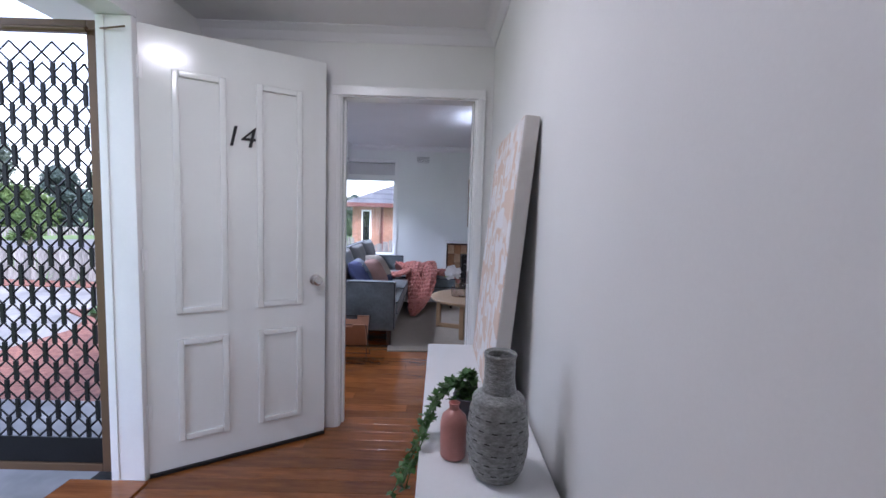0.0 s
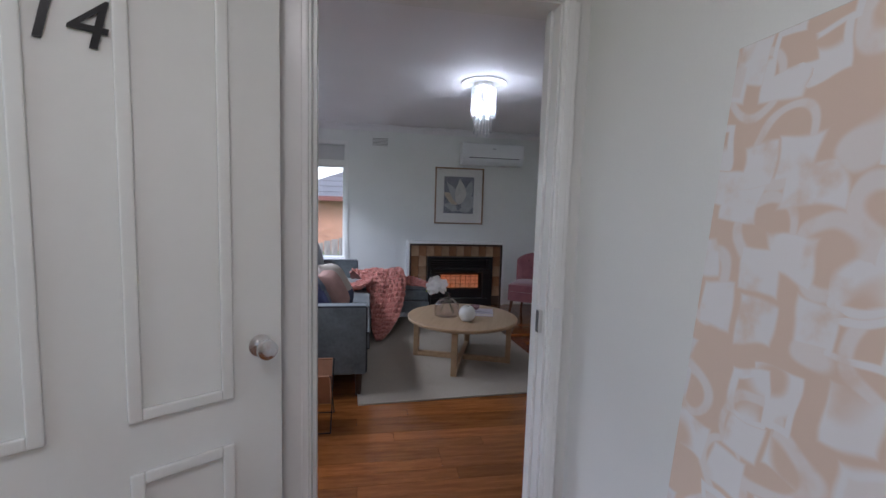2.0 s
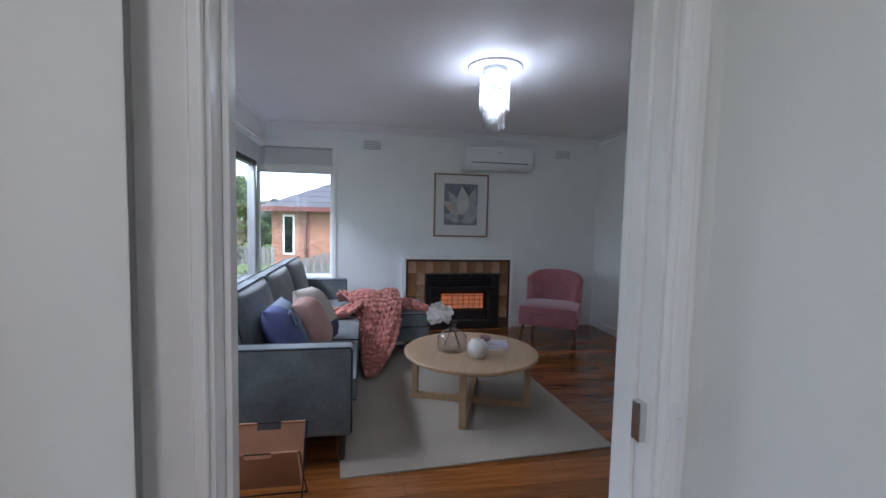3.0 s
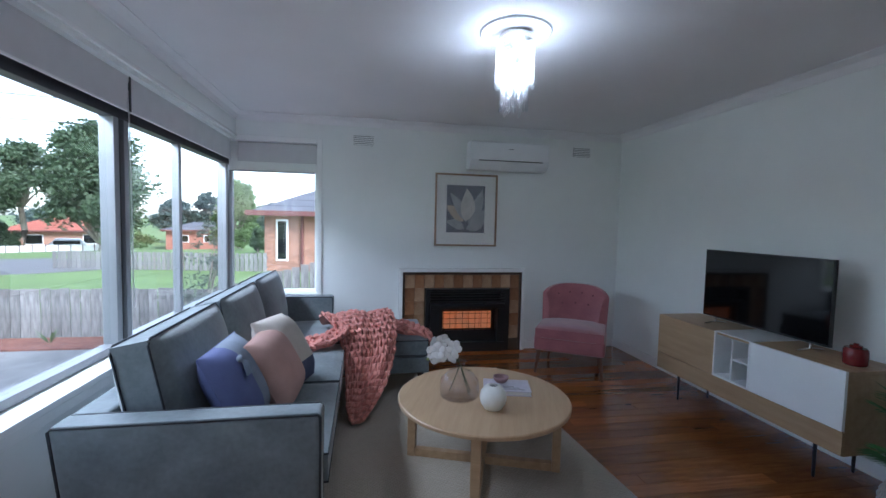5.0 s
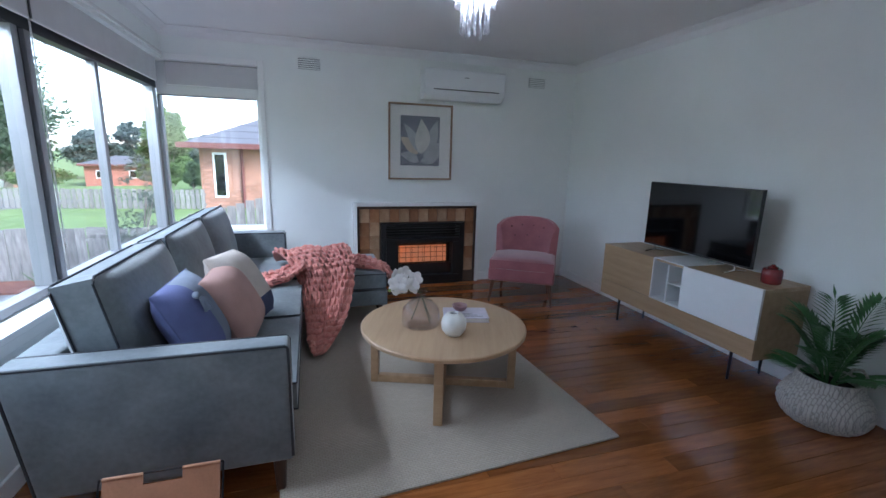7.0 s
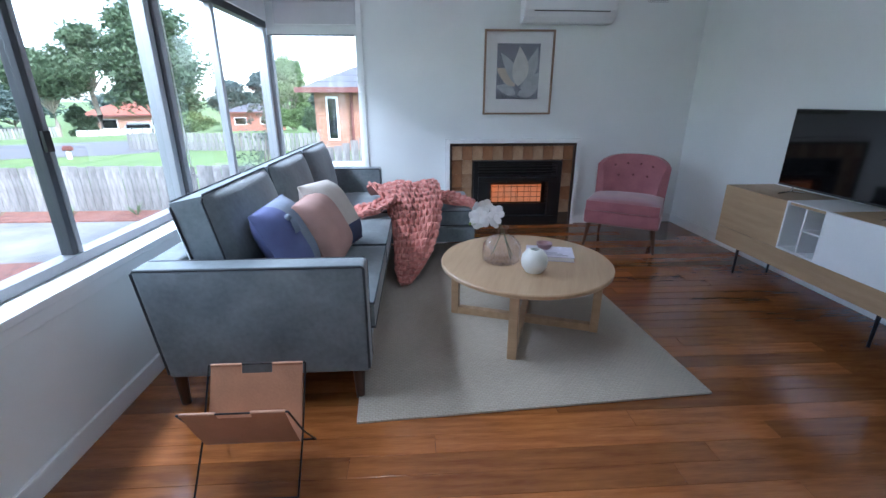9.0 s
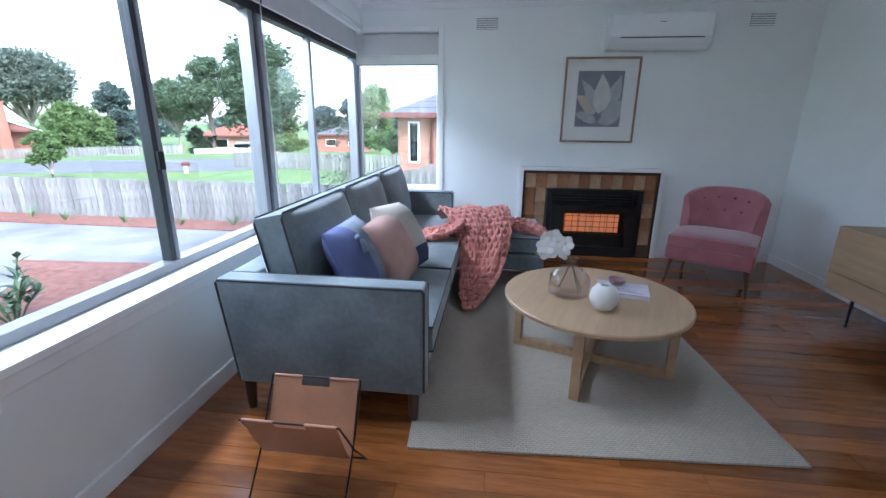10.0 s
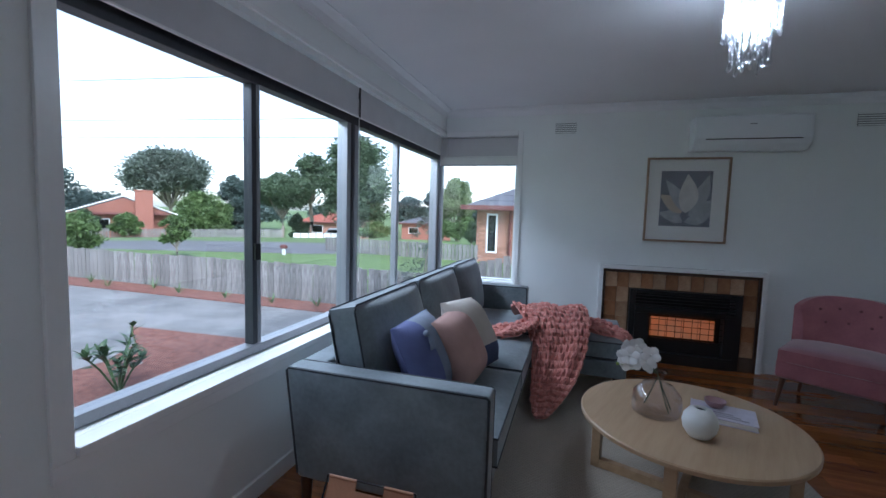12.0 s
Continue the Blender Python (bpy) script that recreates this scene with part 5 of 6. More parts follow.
for k in range(17):
    a = 2 * math.pi * k / 17 * 2.4 + r6.uniform(-0.2, 0.2)
    reach, rise = r6.uniform(0.10, 0.25), r6.uniform(0.22, 0.50)
    if k % 3 == 0:
        reach, rise = r6.uniform(0.2, 0.28), r6.uniform(0.05, 0.16)
    A = Vector((math.cos(a) * 0.02, math.sin(a) * 0.02, 0.21))
    C = Vector((min(math.cos(a) * reach, 0.17), math.sin(a) * reach, 0.21 + rise))
    B = A.lerp(C, 0.5) + Vector((0, 0, rise * 0.35))
    pts = [A * (1 - s) ** 2 + B * 2 * s * (1 - s) + C * s * s for s in (i / 9 for i in range(10))]
    bm = bmesh.new()
    tube(bm, pts, lambda q: 0.004 * (1 - 0.7 * q), 5)
    for i in range(3, 10):
        way = (pts[i] - pts[i - 1]).normalized()
        side = way.cross(Vector((0, 0, 1))).normalized()
        ln = 0.13 * math.sin(math.pi * (0.25 + 0.6 * (i - 3) / 7))
        for sgn in (-1, 1):
            for off in (0, 0.5):
                leaf(bm, pts[i - 1].lerp(pts[i], off), way * 0.9 + side * sgn * 0.8 - Vector((0, 0, 0.15)), ln * 1.15, 0.023, fold=0.2)
    leaf(bm, pts[-1], (pts[-1] - pts[-2]), 0.10, 0.015)
    part("frond", bm, PALM, bas)

# ---- magazine holder ----
TANLEATHER = mat("tan_leather", (0.37, 0.18, 0.10), 0.55, vary=0.15, scale=8, bump=0.08, fine=120)
mh = thing("magazine_holder", "tan leather magazine holder on a thin black wire frame", "magazine holder", pose(-0.645, 3.96, 0))
def sling(y0, z0, y1, z1):
    """Leather stretched between two wires, with a hand notch cut from its upper edge."""
    bm = bmesh.new()
    n = 10
    xs = (-0.165, -0.055, 0.055, 0.165)
    def at(x, u, k):
        return Vector((x, y0 + (y1 - y0) * u - 0.002 * k, z0 + (z1 - z0) * u - 0.012 * math.sin(math.pi * u) + 0.002 * k))
    front, back = ([[bm.verts.new(at(x, i / n, k)) for x in xs] for i in range(n + 1)] for k in (1, -1))
    for g in (front, back):
        for i in range(n):
            for c in range(3):
                if c == 1 and i >= n - 1:
                    continue
                bm.faces.new((g[i][c], g[i][c + 1], g[i + 1][c + 1], g[i + 1][c]))
    rim = [e for e in bm.edges if e.is_boundary]
    bmesh.ops.bridge_loops(bm, edges=rim)
    for a, b2 in ((xs[0], xs[1]), (xs[2], xs[3])):
        rod(bm, (a, y1, z1 + 0.001), (b2, y1, z1 + 0.001), 0.0062, n=10)
    return part("leather_panel", bm, TANLEATHER, mh, "", True)


sling(0.10, 0.13, 0.23, 0.37)
sling(0.10, 0.13, -0.005, 0.345)
for x in (-0.174, 0.174):
    for line in ([(x, -0.025, 0.004), (x, 0.105, 0.16), (x, 0.232, 0.372)], [(x, 0.245, 0.004), (x, 0.115, 0.16), (x, -0.007, 0.347)]):
        bm = bmesh.new()
        tube(bm, line, 0.0034, 7)
        part("side_wire", bm, BLACKMETAL, mh, "thin black wire")
for y, z in ((-0.007, 0.347), (0.232, 0.372), (-0.025, 0.004), (0.245, 0.004)):
    bm = bmesh.new()
    tube(bm, [(-0.174, y, z), (0.174, y, z)], 0.0034, 7)
    part("cross_wire", bm, BLACKMETAL, mh, "thin black wire")

# ---- hall ceiling light, behind the walker ----
hl = thing("ceiling_light", "round frosted ceiling light in the hall", "ceiling light", pose(-0.5, 1.3, H))
bm = bmesh.new()
lathe(bm, [(0, -0.07), (0.08, -0.065), (0.13, -0.04), (0.145, -0.016), (0, -0.016)], 36)
part("diffuser", bm, glow("frosted_diffuser", (1.0, 0.97, 0.93), HALLGLOW), hl, "", True)
bm = bmesh.new()
lathe(bm, [(0, -0.015), (0.155, -0.015), (0.155, -0.001), (0, -0.001)], 36)
part("ring", bm, TRIM, hl, "", True)

# ---- outdoors ----
GZ = -0.5
GRASS = mat("lawn", (0.125, 0.195, 0.06), 0.9, vary=0.3, scale=0.9, bump=0.5, fine=22, second=(0.09, 0.14, 0.045))
CONC = mat("concrete_drive", (0.27, 0.266, 0.262), 0.8, vary=0.2, scale=1.3, bump=0.2, fine=9, second=(0.125, 0.125, 0.127))
MULCH = mat("red_bark_mulch", (0.26, 0.115, 0.085), 0.95, vary=0.5, scale=14, bump=0.9, fine=45, second=(0.11, 0.045, 0.035))
ROAD = mat("asphalt", (0.125, 0.125, 0.132), 0.85, vary=0.2, scale=0.7, bump=0.3, fine=60)
PALING = mat("weathered_paling", (0.29, 0.28, 0.275), 0.9, vary=0.3, scale=4, bump=0.3, fine=30, second=(0.125, 0.12, 0.118), stretch=(6, 6, 0.8), rand=0.25)
BRICK = mat("red_brick_wall", (0.27, 0.11, 0.08), 0.85, vary=0.25, scale=6, bump=0.2, fine=30, rand=0.15)
BRICKB = mat("orange_brick_wall", (0.36, 0.195, 0.14), 0.85, vary=0.25, scale=6, bump=0.2, fine=30, rand=0.2)
TILEROOF = mat("grey_roof_tile", (0.10, 0.105, 0.125), 0.8, vary=0.2, scale=3, bump=0.2)
REDROOF = mat("red_roof_tile", (0.30, 0.09, 0.06), 0.7, vary=0.2, scale=2, bump=0.2)
FASCIA = mat("maroon_fascia", (0.13, 0.045, 0.04), 0.5)


def fall(d):
    """How far the land drops, walking away from the house."""
    return min(max(0.0, d - 30) * 0.085, 2.1)


bm = bmesh.new()
rings = []
for d in (24, 30, 36, 42, 48, 54.8, 70, 140, 400, 1200):
    rings.append([bm.verts.new((math.sin(2 * math.pi * k / 48) * d, 2.85 + math.cos(2 * math.pi * k / 48) * d, GZ - 0.03 - fall(d))) for k in range(48)])
bm.faces.new(rings[0])
for a, b2 in zip(rings, rings[1:]):
    for k in range(48):
        bm.faces.new((a[k], a[(k + 1) % 48], b2[(k + 1) % 48], b2[k]))
structure("ground", bm, GRASS, "green lawn and verge reaching away", "ground")


def flat(name, pts, z0, z1, material, label, category):
    bm = bmesh.new()
    up = [bm.verts.new((x, y, z1)) for x, y in pts]
    dn = [bm.verts.new((x, y, z0)) for x, y in pts]
    bm.faces.new(up)
    for i in range(len(pts)):
        k = (i + 1) % len(pts)
        bm.faces.new((dn[i], dn[k], up[k], up[i]))
    return structure(name, bm, material, label, category)


flat("pavement", [(-30, 3.2), (-5.4, 3.2), (-5.2, 6.4), (-5.5, 7.0), (-6.4, 7.6), (-4.3, 7.75), (1.0, 7.9), (1.0, 9.55), (-30, 9.45)], GZ - 0.1, GZ, CONC, "stained pale concrete driveway", "driveway")
flat("garden_bed_near", [(-5.35, 3.2), (-1.61, 3.2), (-1.61, 7.85), (-4.3, 7.72), (-6.3, 7.57), (-5.45, 6.98), (-5.15, 6.38)], GZ - 0.1, GZ + 0.015, MULCH, "red bark mulch garden bed", "garden bed")
flat("garden_bed_fence", [(-30, 9.47), (1.0, 9.57), (1.0, 10.14), (-30, 10.34)], GZ - 0.1, GZ + 0.02, MULCH, "strip of red mulch along the fence", "garden bed")
flat("porch", [(-3.6, 0.6), (-1.61, 0.6), (-1.61, 3.19), (-3.6, 3.19)], GZ - 0.1, -0.06, CONC, "pale concrete porch slab", "porch")
flat("road", [(-28, 9.0), (-24, 13.6), (-16, 16.6), (-10.5, 18.6), (-8.6, 20.4), (-8.2, 22.6), (-13.5, 24.2), (-20.0, 21.0), (-26, 15.4), (-29, 9.4)], GZ - 0.1, GZ - 0.015, ROAD, "grey asphalt street curving past the lawn", "road")
bm = bmesh.new()
box(bm, XW - WT - 0.55, HB, 2.44, XW - WT - 0.005, YN + 0.8, 2.54)
box(bm, XW - WT, YN + WT + 0.005, 2.44, XE, YN + 0.8, 2.54)
structure("eave", bm, CEIL, "white lined eave under the roof edge", "eave")


def fence(label, path, heights, step=0.14, limit=200, z=GZ):
    t = thing("paling_fence", label, "fence")
    bm = bmesh.new()
    box(bm, -0.062, -0.009, 0, 0.062, 0.009, 1.0)
    me = mesh_of("paling", bm, PALING)
    r = random.Random(len(path) + int(heights[0] * 100))
    rest = bmesh.new()
    count = 0
    for (a, b2, h0, h1) in zip(path, path[1:], heights, heights[1:]):
        A, B = Vector((*a, z - 0.02)), Vector((*b2, z - 0.02))
        n = max(1, int((B - A).length / step))
        ang = math.degrees(math.atan2(B.y - A.y, B.x - A.x))
        for i in range(n):
            u = (i + 0.5) / n
            q = A.lerp(B, u)
            h = h0 + (h1 - h0) * u + r.uniform(-0.012, 0.02)
            m = pose(q.x, q.y, q.z, r.uniform(-1, 1), r.uniform(-0.8, 0.8), ang) @ Matrix.Diagonal((1, 1, h, 1))
            if count < limit:
                ob = new("paling", me)
                ob.parent = t
                ob.matrix_basis = m
            else:
                vs = box(rest, -0.062, -0.009, 0, 0.062, 0.009, 1.0)
                bmesh.ops.transform(rest, matrix=m, verts=vs)
            count += 1
        for q in (0.25, 0.8):
            bm = bmesh.new()
            s = (B - A).normalized().cross(Vector((0, 0, 1))) * 0.03
            rod(bm, A + s + Vector((0, 0, q * min(h0, h1))), B + s + Vector((0, 0, q * min(h0, h1))), 0.03, n=4)
            part("rail", bm, PALING, t)
    if count > limit:
        part("far_palings", rest, PALING, t)["kind"] = "stuff"
    else:
        rest.free()
    return t


fence("low weathered grey paling fence beside the driveway", [(1.2, 10.16), (-0.6, 10.17), (-2.5, 10.18), (-9.0, 10.28), (-20.0, 10.45)], [1.6, 1.3, 0.78, 0.75, 0.75], 0.135)
fence("grey paling fence across the lawn", [(-3.6, 19.3), (-11.0, 20.2)], [0.66, 0.62], 0.16, 60)


def far(angle, d):
    """A spot by its bearing from the doorway, to the left of straight ahead, and its distance."""
    a = radians(angle)
    return -math.sin(a) * d, 2.85 + math.cos(a) * d


fence("grey paling fence across the street", [far(37.6, 41), far(46, 40.5), far(54.8, 40.5)], [0.92, 0.90, 0.90], 0.17, 60, GZ - fall(40.6))
fence("leaning grey paling fence by the brick house", [far(54.9, 38), far(57.8, 37)], [0.8, 0.75], 0.17, 60, GZ - fall(37.5))
wf = thing("white_fence", "low cream panel fence across the street", "fence", pose(*far(36.3, 42), GZ - fall(42), 0, 0, 33))
for k in range(9):
    bm = bmesh.new()
    box(bm, k * 0.68, 0, 0, k * 0.68 + 0.62, 0.04, 0.66, 0.008)
    part("panel", bm, CREAM, wf)
    bm = bmesh.new()
    box(bm, k * 0.68 + 0.62, -0.02, 0, k * 0.68 + 0.68, 0.06, 0.7, 0.008)
    part("post", bm, DARKWOOD, wf)


def hip_house(label, x0, y0, x1, y1, eave, ridge, wall_mat, roof_mat, m, windows, gable=False):
    t = thing("house", label, "house", m)
    bm = bmesh.new()
    box(bm, x0, y0, -0.2, x1, y1, eave)
    wall = part("wall", bm, wall_mat, t)
    e = 0.5
    bm = bmesh.new()
    inset = min(x1 - x0, y1 - y0) / 2 + e
    g = 0.0 if gable else inset
    c = [bm.verts.new(p) for p in ((x0 - e, y0 - e, eave), (x1 + e, y0 - e, eave), (x1 + e, y1 + e, eave), (x0 - e, y1 + e, eave))]
    if (x1 - x0) >= (y1 - y0):
        ym = (y0 + y1) / 2
        r = [bm.verts.new((x0 - e + g, ym, ridge)), bm.verts.new((x1 + e - g, ym, ridge))]
        bm.faces.new((c[0], c[1], r[1], r[0])), bm.faces.new((c[2], c[3], r[0], r[1])), bm.faces.new((c[3], c[0], r[0])), bm.faces.new((c[1], c[2], r[1]))
    else:
        xm = (x0 + x1) / 2
        r = [bm.verts.new((xm, y0 - e + g, ridge)), bm.verts.new((xm, y1 + e - g, ridge))]
        bm.faces.new((c[0], c[1], r[0])), bm.faces.new((c[1], c[2], r[1], r[0])), bm.faces.new((c[2], c[3], r[1])), bm.faces.new((c[3], c[0], r[0], r[1]))
    bm.faces.new(c[::-1])
    roof = part("roof", bm, roof_mat, t)
    rows = 9
    for k in range(1, rows):
        s = k / rows
        bm = bmesh.new()
        xa, xb, ya, yb, z = x0 - e + inset * s, x1 + e - inset * s, y0 - e + inset * s, y1 + e - inset * s, eave + (ridge - eave) * s
        if not gable and xb > xa and yb > ya:
            for p0, p1 in (((xa, ya), (xb, ya)), ((xa, ya), (xa, yb))):
                rod(bm, (*p0, z), (*p1, z), 0.03, n=6)
            part("tile_course", bm, roof_mat, roof)
        else:
            bm.free()
    bm = bmesh.new()
    for b in ((x0 - e - 0.05, y0 - e - 0.05, eave - 0.12, x1 + e + 0.05, y0 - e, eave + 0.06), (x0 - e - 0.05, y0 - e + 0.001, eave - 0.12, x0 - e, y1 + e, eave + 0.06)):
        box(bm, *b)
    part("gutter", bm, FASCIA, t, "maroon gutter and fascia")
    for face, u0, u1, z0, z1 in windows:
        b = (u0, y0 - 0.04, z0, u1, y0 + 0.02, z1) if face == "y" else (x0 - 0.04, u0, z0, x0 + 0.02, u1, z1)
        bm = bmesh.new()
        box(bm, *b, 0.01)
        w = part("window", bm, WHITEPAINT, t, "white framed window")
        d = 0.07
        b = (u0 + d, y0 - 0.05, z0 + d, u1 - d, y0 - 0.0405, z1 - d) if face == "y" else (x0 - 0.05, u0 + d, z0 + d, x0 - 0.0405, u1 - d, z1 - d)
        bm = bmesh.new()
        box(bm, *b)
        part("pane", bm, scr, w, "dark reflective pane")
    return t


nb = hip_house("orange brick house with a grey tiled hip roof next door", 0, 0, 11, 9, 2.15, 4.4, BRICKB, TILEROOF, pose(-3.75, 19.6, GZ, 0, 0, 0), [("y", 0.40, 0.84, 0.35, 1.9), ("x", 1.2, 2.6, 0.9, 2.2)])
bm = bmesh.new()
rod(bm, (1.34, -0.08, 0), (1.34, -0.08, 2.1), 0.055, n=10)
part("downpipe", bm, FASCIA, nb, "maroon downpipe")
bm = bmesh.new()
box(bm, 0, -0.012, 0, 0.225, 0.0, 0.07, 0.003, 1)
bme = mesh_of("brick", bm, BRICKB)
for row in range(25):
    for k in range(8):
        x = k * 0.237 + (0.118 if row % 2 else 0)
        z = 0.02 + row * 0.083
        if 0.17 < x < 0.86 and 0.25 < z < 1.92:
            continue
        ob = new("brick", bme)
        ob.parent = nb
        ob.matrix_basis = pose(x, -0.0005, z)
gh = hip_house("low red brick house with grey gable roof", -3.2, 0, 3.2, 15, 2.35, 3.75, BRICK, TILEROOF, pose(*far(53.7, 45), GZ - fall(45), 0, 0, 53.7), [("y", -2.2, -0.9, 0.9, 1.9)], True)
bm = bmesh.new()
tri = [bm.verts.new((x, y, z)) for y in (-0.53, -0.505) for x, z in ((-3.5, 2.3), (3.5, 2.3), (0, 3.62))]
bm.faces.new(tri[:3]), bm.faces.new(tri[3:][::-1])
for i in range(3):
    k = (i + 1) % 3
    bm.faces.new((tri[i], tri[k], tri[3 + k], tri[3 + i]))
part("gable", bm, BRICK, gh, "red brick gable end")
for sx_ in (-1, 1):
    bm = bmesh.new()
    rod(bm, (sx_ * 3.85, -0.56, 2.3), (0, -0.56, 3.78), 0.055, n=4)
    part("barge_board", bm, WHITEPAINT, gh, "white barge board")
chim = thing("chimney", "broad red brick chimney stack", "chimney", pose(*far(51.85, 44), GZ - fall(44), 0, 0, 53.7))
bm = bmesh.new()
box(bm, -0.62, -0.35, 0, 0.62, 0.35, 4.1, 0.02)
box(bm, -0.66, -0.39, 4.1, 0.66, 0.39, 4.22, 0.02)
part("stack", bm, BRICK, chim)
hip_house("small brick house with a red tiled roof across the street", -4.6, 0, 4.6, 7, 2.3, 3.7, BRICKB, REDROOF, pose(*far(31.2, 60), GZ - fall(60), 0, 0, 31), [("y", -3, -1.6, 0.9, 1.9), ("y", 1.5, 3.0, 0.9, 1.9)])
hip_house("distant timber house behind the trees", 0, 0, 7, 6, 2.4, 3.4, BRICK, TILEROOF, pose(*far(22.6, 62), GZ - fall(62), 0, 0, 20), [("y", 1.0, 2.4, 0.9, 1.8), ("y", 4, 5.4, 0.9, 1.8)])

car = thing("parked_car", "white sedan parked across the street", "car", pose(*far(31.0, 47.5), GZ - fall(47.5), 0, 0, 28))
bm = bmesh.new()
box(bm, -2.2, -0.85, 0.3, 2.2, 0.85, 0.85, 0.15, 3)
part("body", bm, WHITEPAINT, car, "", True)
bm = bmesh.new()
vs = box(bm, -1.2, -0.72, 0.85, 1.3, 0.72, 1.4, 0.0)
for v in vs:
    if v.co.z > 1:
        v.co.x *= 0.62
        v.co.y *= 0.85
bmesh.ops.bevel(bm, geom=bm.edges[:], offset=0.08, segments=3, affect="EDGES", profile=0.5)
cabn = part("cabin", bm, WHITEPAINT, car, "", True)
bm = bmesh.new()
box(bm, -0.85, -0.735, 0.95, 0.85, -0.70, 1.25, 0.02)
part("side_window", bm, scr, cabn, "dark side glass")
for x in (-1.35, 1.35):
    for y in (-0.82, 0.82):
        bm = bmesh.new()
        rod(bm, (x, y - 0.1, 0.32), (x, y + 0.1, 0.32), 0.32, n=20)
        part("wheel", bm, BLACKPAINT, car)

mb = thing("letterbox", "small brick-red letterbox on a white post", "letterbox", pose(*far(37.4, 18.6), GZ - 0.03))
bm = bmesh.new()
box(bm, -0.05, -0.05, 0, 0.05, 0.05, 0.27, 0.006)
part("post", bm, WHITEPAINT, mb)
bm = bmesh.new()
box(bm, -0.12, -0.09, 0.27, 0.12, 0.09, 0.38, 0.02)
rod(bm, (-0.11, 0, 0.375), (0.11, 0, 0.375), 0.05, n=12)
part("box", bm, FASCIA, mb)



def foliage(name, base, second):
    """Leaf surface that also lets some light through."""
    m = mat(name, base, 0.65, scale=0.9, bump=0, second=second)
    nt = m.node_tree
    b = nt.nodes["Principled BSDF"]
    tl, mx = nt.nodes.new("ShaderNodeBsdfTranslucent"), nt.nodes.new("ShaderNodeMixShader")
    nt.links.new(b.inputs["Base Color"].links[0].from_socket, tl.inputs[0])
    mx.inputs[0].default_value = 0.35
    nt.links.new(b.outputs[0], mx.inputs[1])
    nt.links.new(tl.outputs[0], mx.inputs[2])
    nt.links.new(mx.outputs[0], nt.nodes["Material Output"].inputs[0])
    return m


LEAVES = [foliage("gum_leaves", (0.15, 0.18, 0.145), (0.09, 0.12, 0.095)), foliage("dark_leaves", (0.105, 0.155, 0.085), (0.055, 0.095, 0.05)),
          foliage("bright_leaves", (0.15, 0.22, 0.075), (0.085, 0.145, 0.05)), foliage("bluish_leaves", (0.105, 0.145, 0.135), (0.06, 0.095, 0.085))]
BARK = mat("grey_bark", (0.27, 0.235, 0.20), 0.9, vary=0.4, scale=4, bump=0.5, fine=20)


def tree(name, label, x, y, z, height, width, base, kind, seed, leafsize, count, clumps, cone=0.0):
    """Trunk, forked limbs that reach into the crown, and leaf sprays gathered in clumps with gaps."""
    r = random.Random(seed)
    g = np.random.default_rng(seed)
    t = thing(name, label, "tree" if name == "tree" else "shrub", pose(x, y, z))
    cs = []
    for k in range(clumps):
        a, q = r.uniform(0, 6.283), r.uniform(0.1, 1.0) ** 0.55
        v = r.uniform(0.0, 1.0)
        girth = (1 - v) if r.random() < cone else math.sqrt(max(0.05, 1 - (1.75 * v - 0.75) ** 2))
        rad = width * r.uniform(0.1, 0.18)
        rz = min(rad * 0.75, (height - base) * 0.22)
        cs.append((Vector((math.cos(a), math.sin(a), 0)) * (width / 2 - rad) * q * girth + Vector((0, 0, base + rz + (height - base - 2 * rz) * v)), rad, rz))
    bm = bmesh.new()
    fork = Vector((r.uniform(-0.03, 0.03) * height, 0, max(0.08, base * 0.8)))
    tr = max(0.012, height * 0.02)
    tube(bm, [Vector((0, 0, -0.15)), Vector((0.015 * height, 0, fork.z * 0.5)), fork], lambda q: tr * (1.35 - 0.4 * q), 9)
    for c, rad, rz in cs[: max(6, clumps // 3)]:
        tube(bm, [fork - Vector((0, 0, 0.04 * height)), fork.lerp(c, 0.35) + Vector((r.uniform(-0.03, 0.03) * height, 0, -0.01 * height)), fork.lerp(c, 0.7) + Vector((0, 0, 0.02 * height)), c], lambda q: tr * (0.6 - 0.53 * q), 6)
    part("trunk", bm, BARK, t, "", True)
    n = count // clumps
    mid = np.repeat(np.array([tuple(c) for c, _, _ in cs]), n, axis=0)
    ext = np.repeat(np.array([(rad, rad, rz) for _, rad, rz in cs]), n, axis=0)
    d = g.normal(size=(len(mid), 3))
    d /= np.linalg.norm(d, axis=1, keepdims=True)
    p = mid + d * ext * g.uniform(0.25, 1.12, (len(mid), 1))
    u = g.normal(size=(len(mid), 3)) * (1, 1, 0.6)
    u /= np.linalg.norm(u, axis=1, keepdims=True)
    w = np.cross(u, g.normal(size=(len(mid), 3)))
    w /= np.linalg.norm(w, axis=1, keepdims=True)
    sz = leafsize * g.uniform(0.45, 1.1, (len(mid), 1))
    verts = np.stack([p - u * sz, p + w * sz * 0.42, p + u * sz, p - w * sz * 0.42], axis=1).reshape(-1, 3)
    me = bpy.data.meshes.new("crown")
    me.from_pydata(verts.tolist(), [], np.arange(len(verts)).reshape(-1, 4).tolist())
    me.materials.append(LEAVES[kind])
    ob = new("crown", me)
    ob.parent = t
    return t


HAZY = "distant hazy grey-green suburban tree"
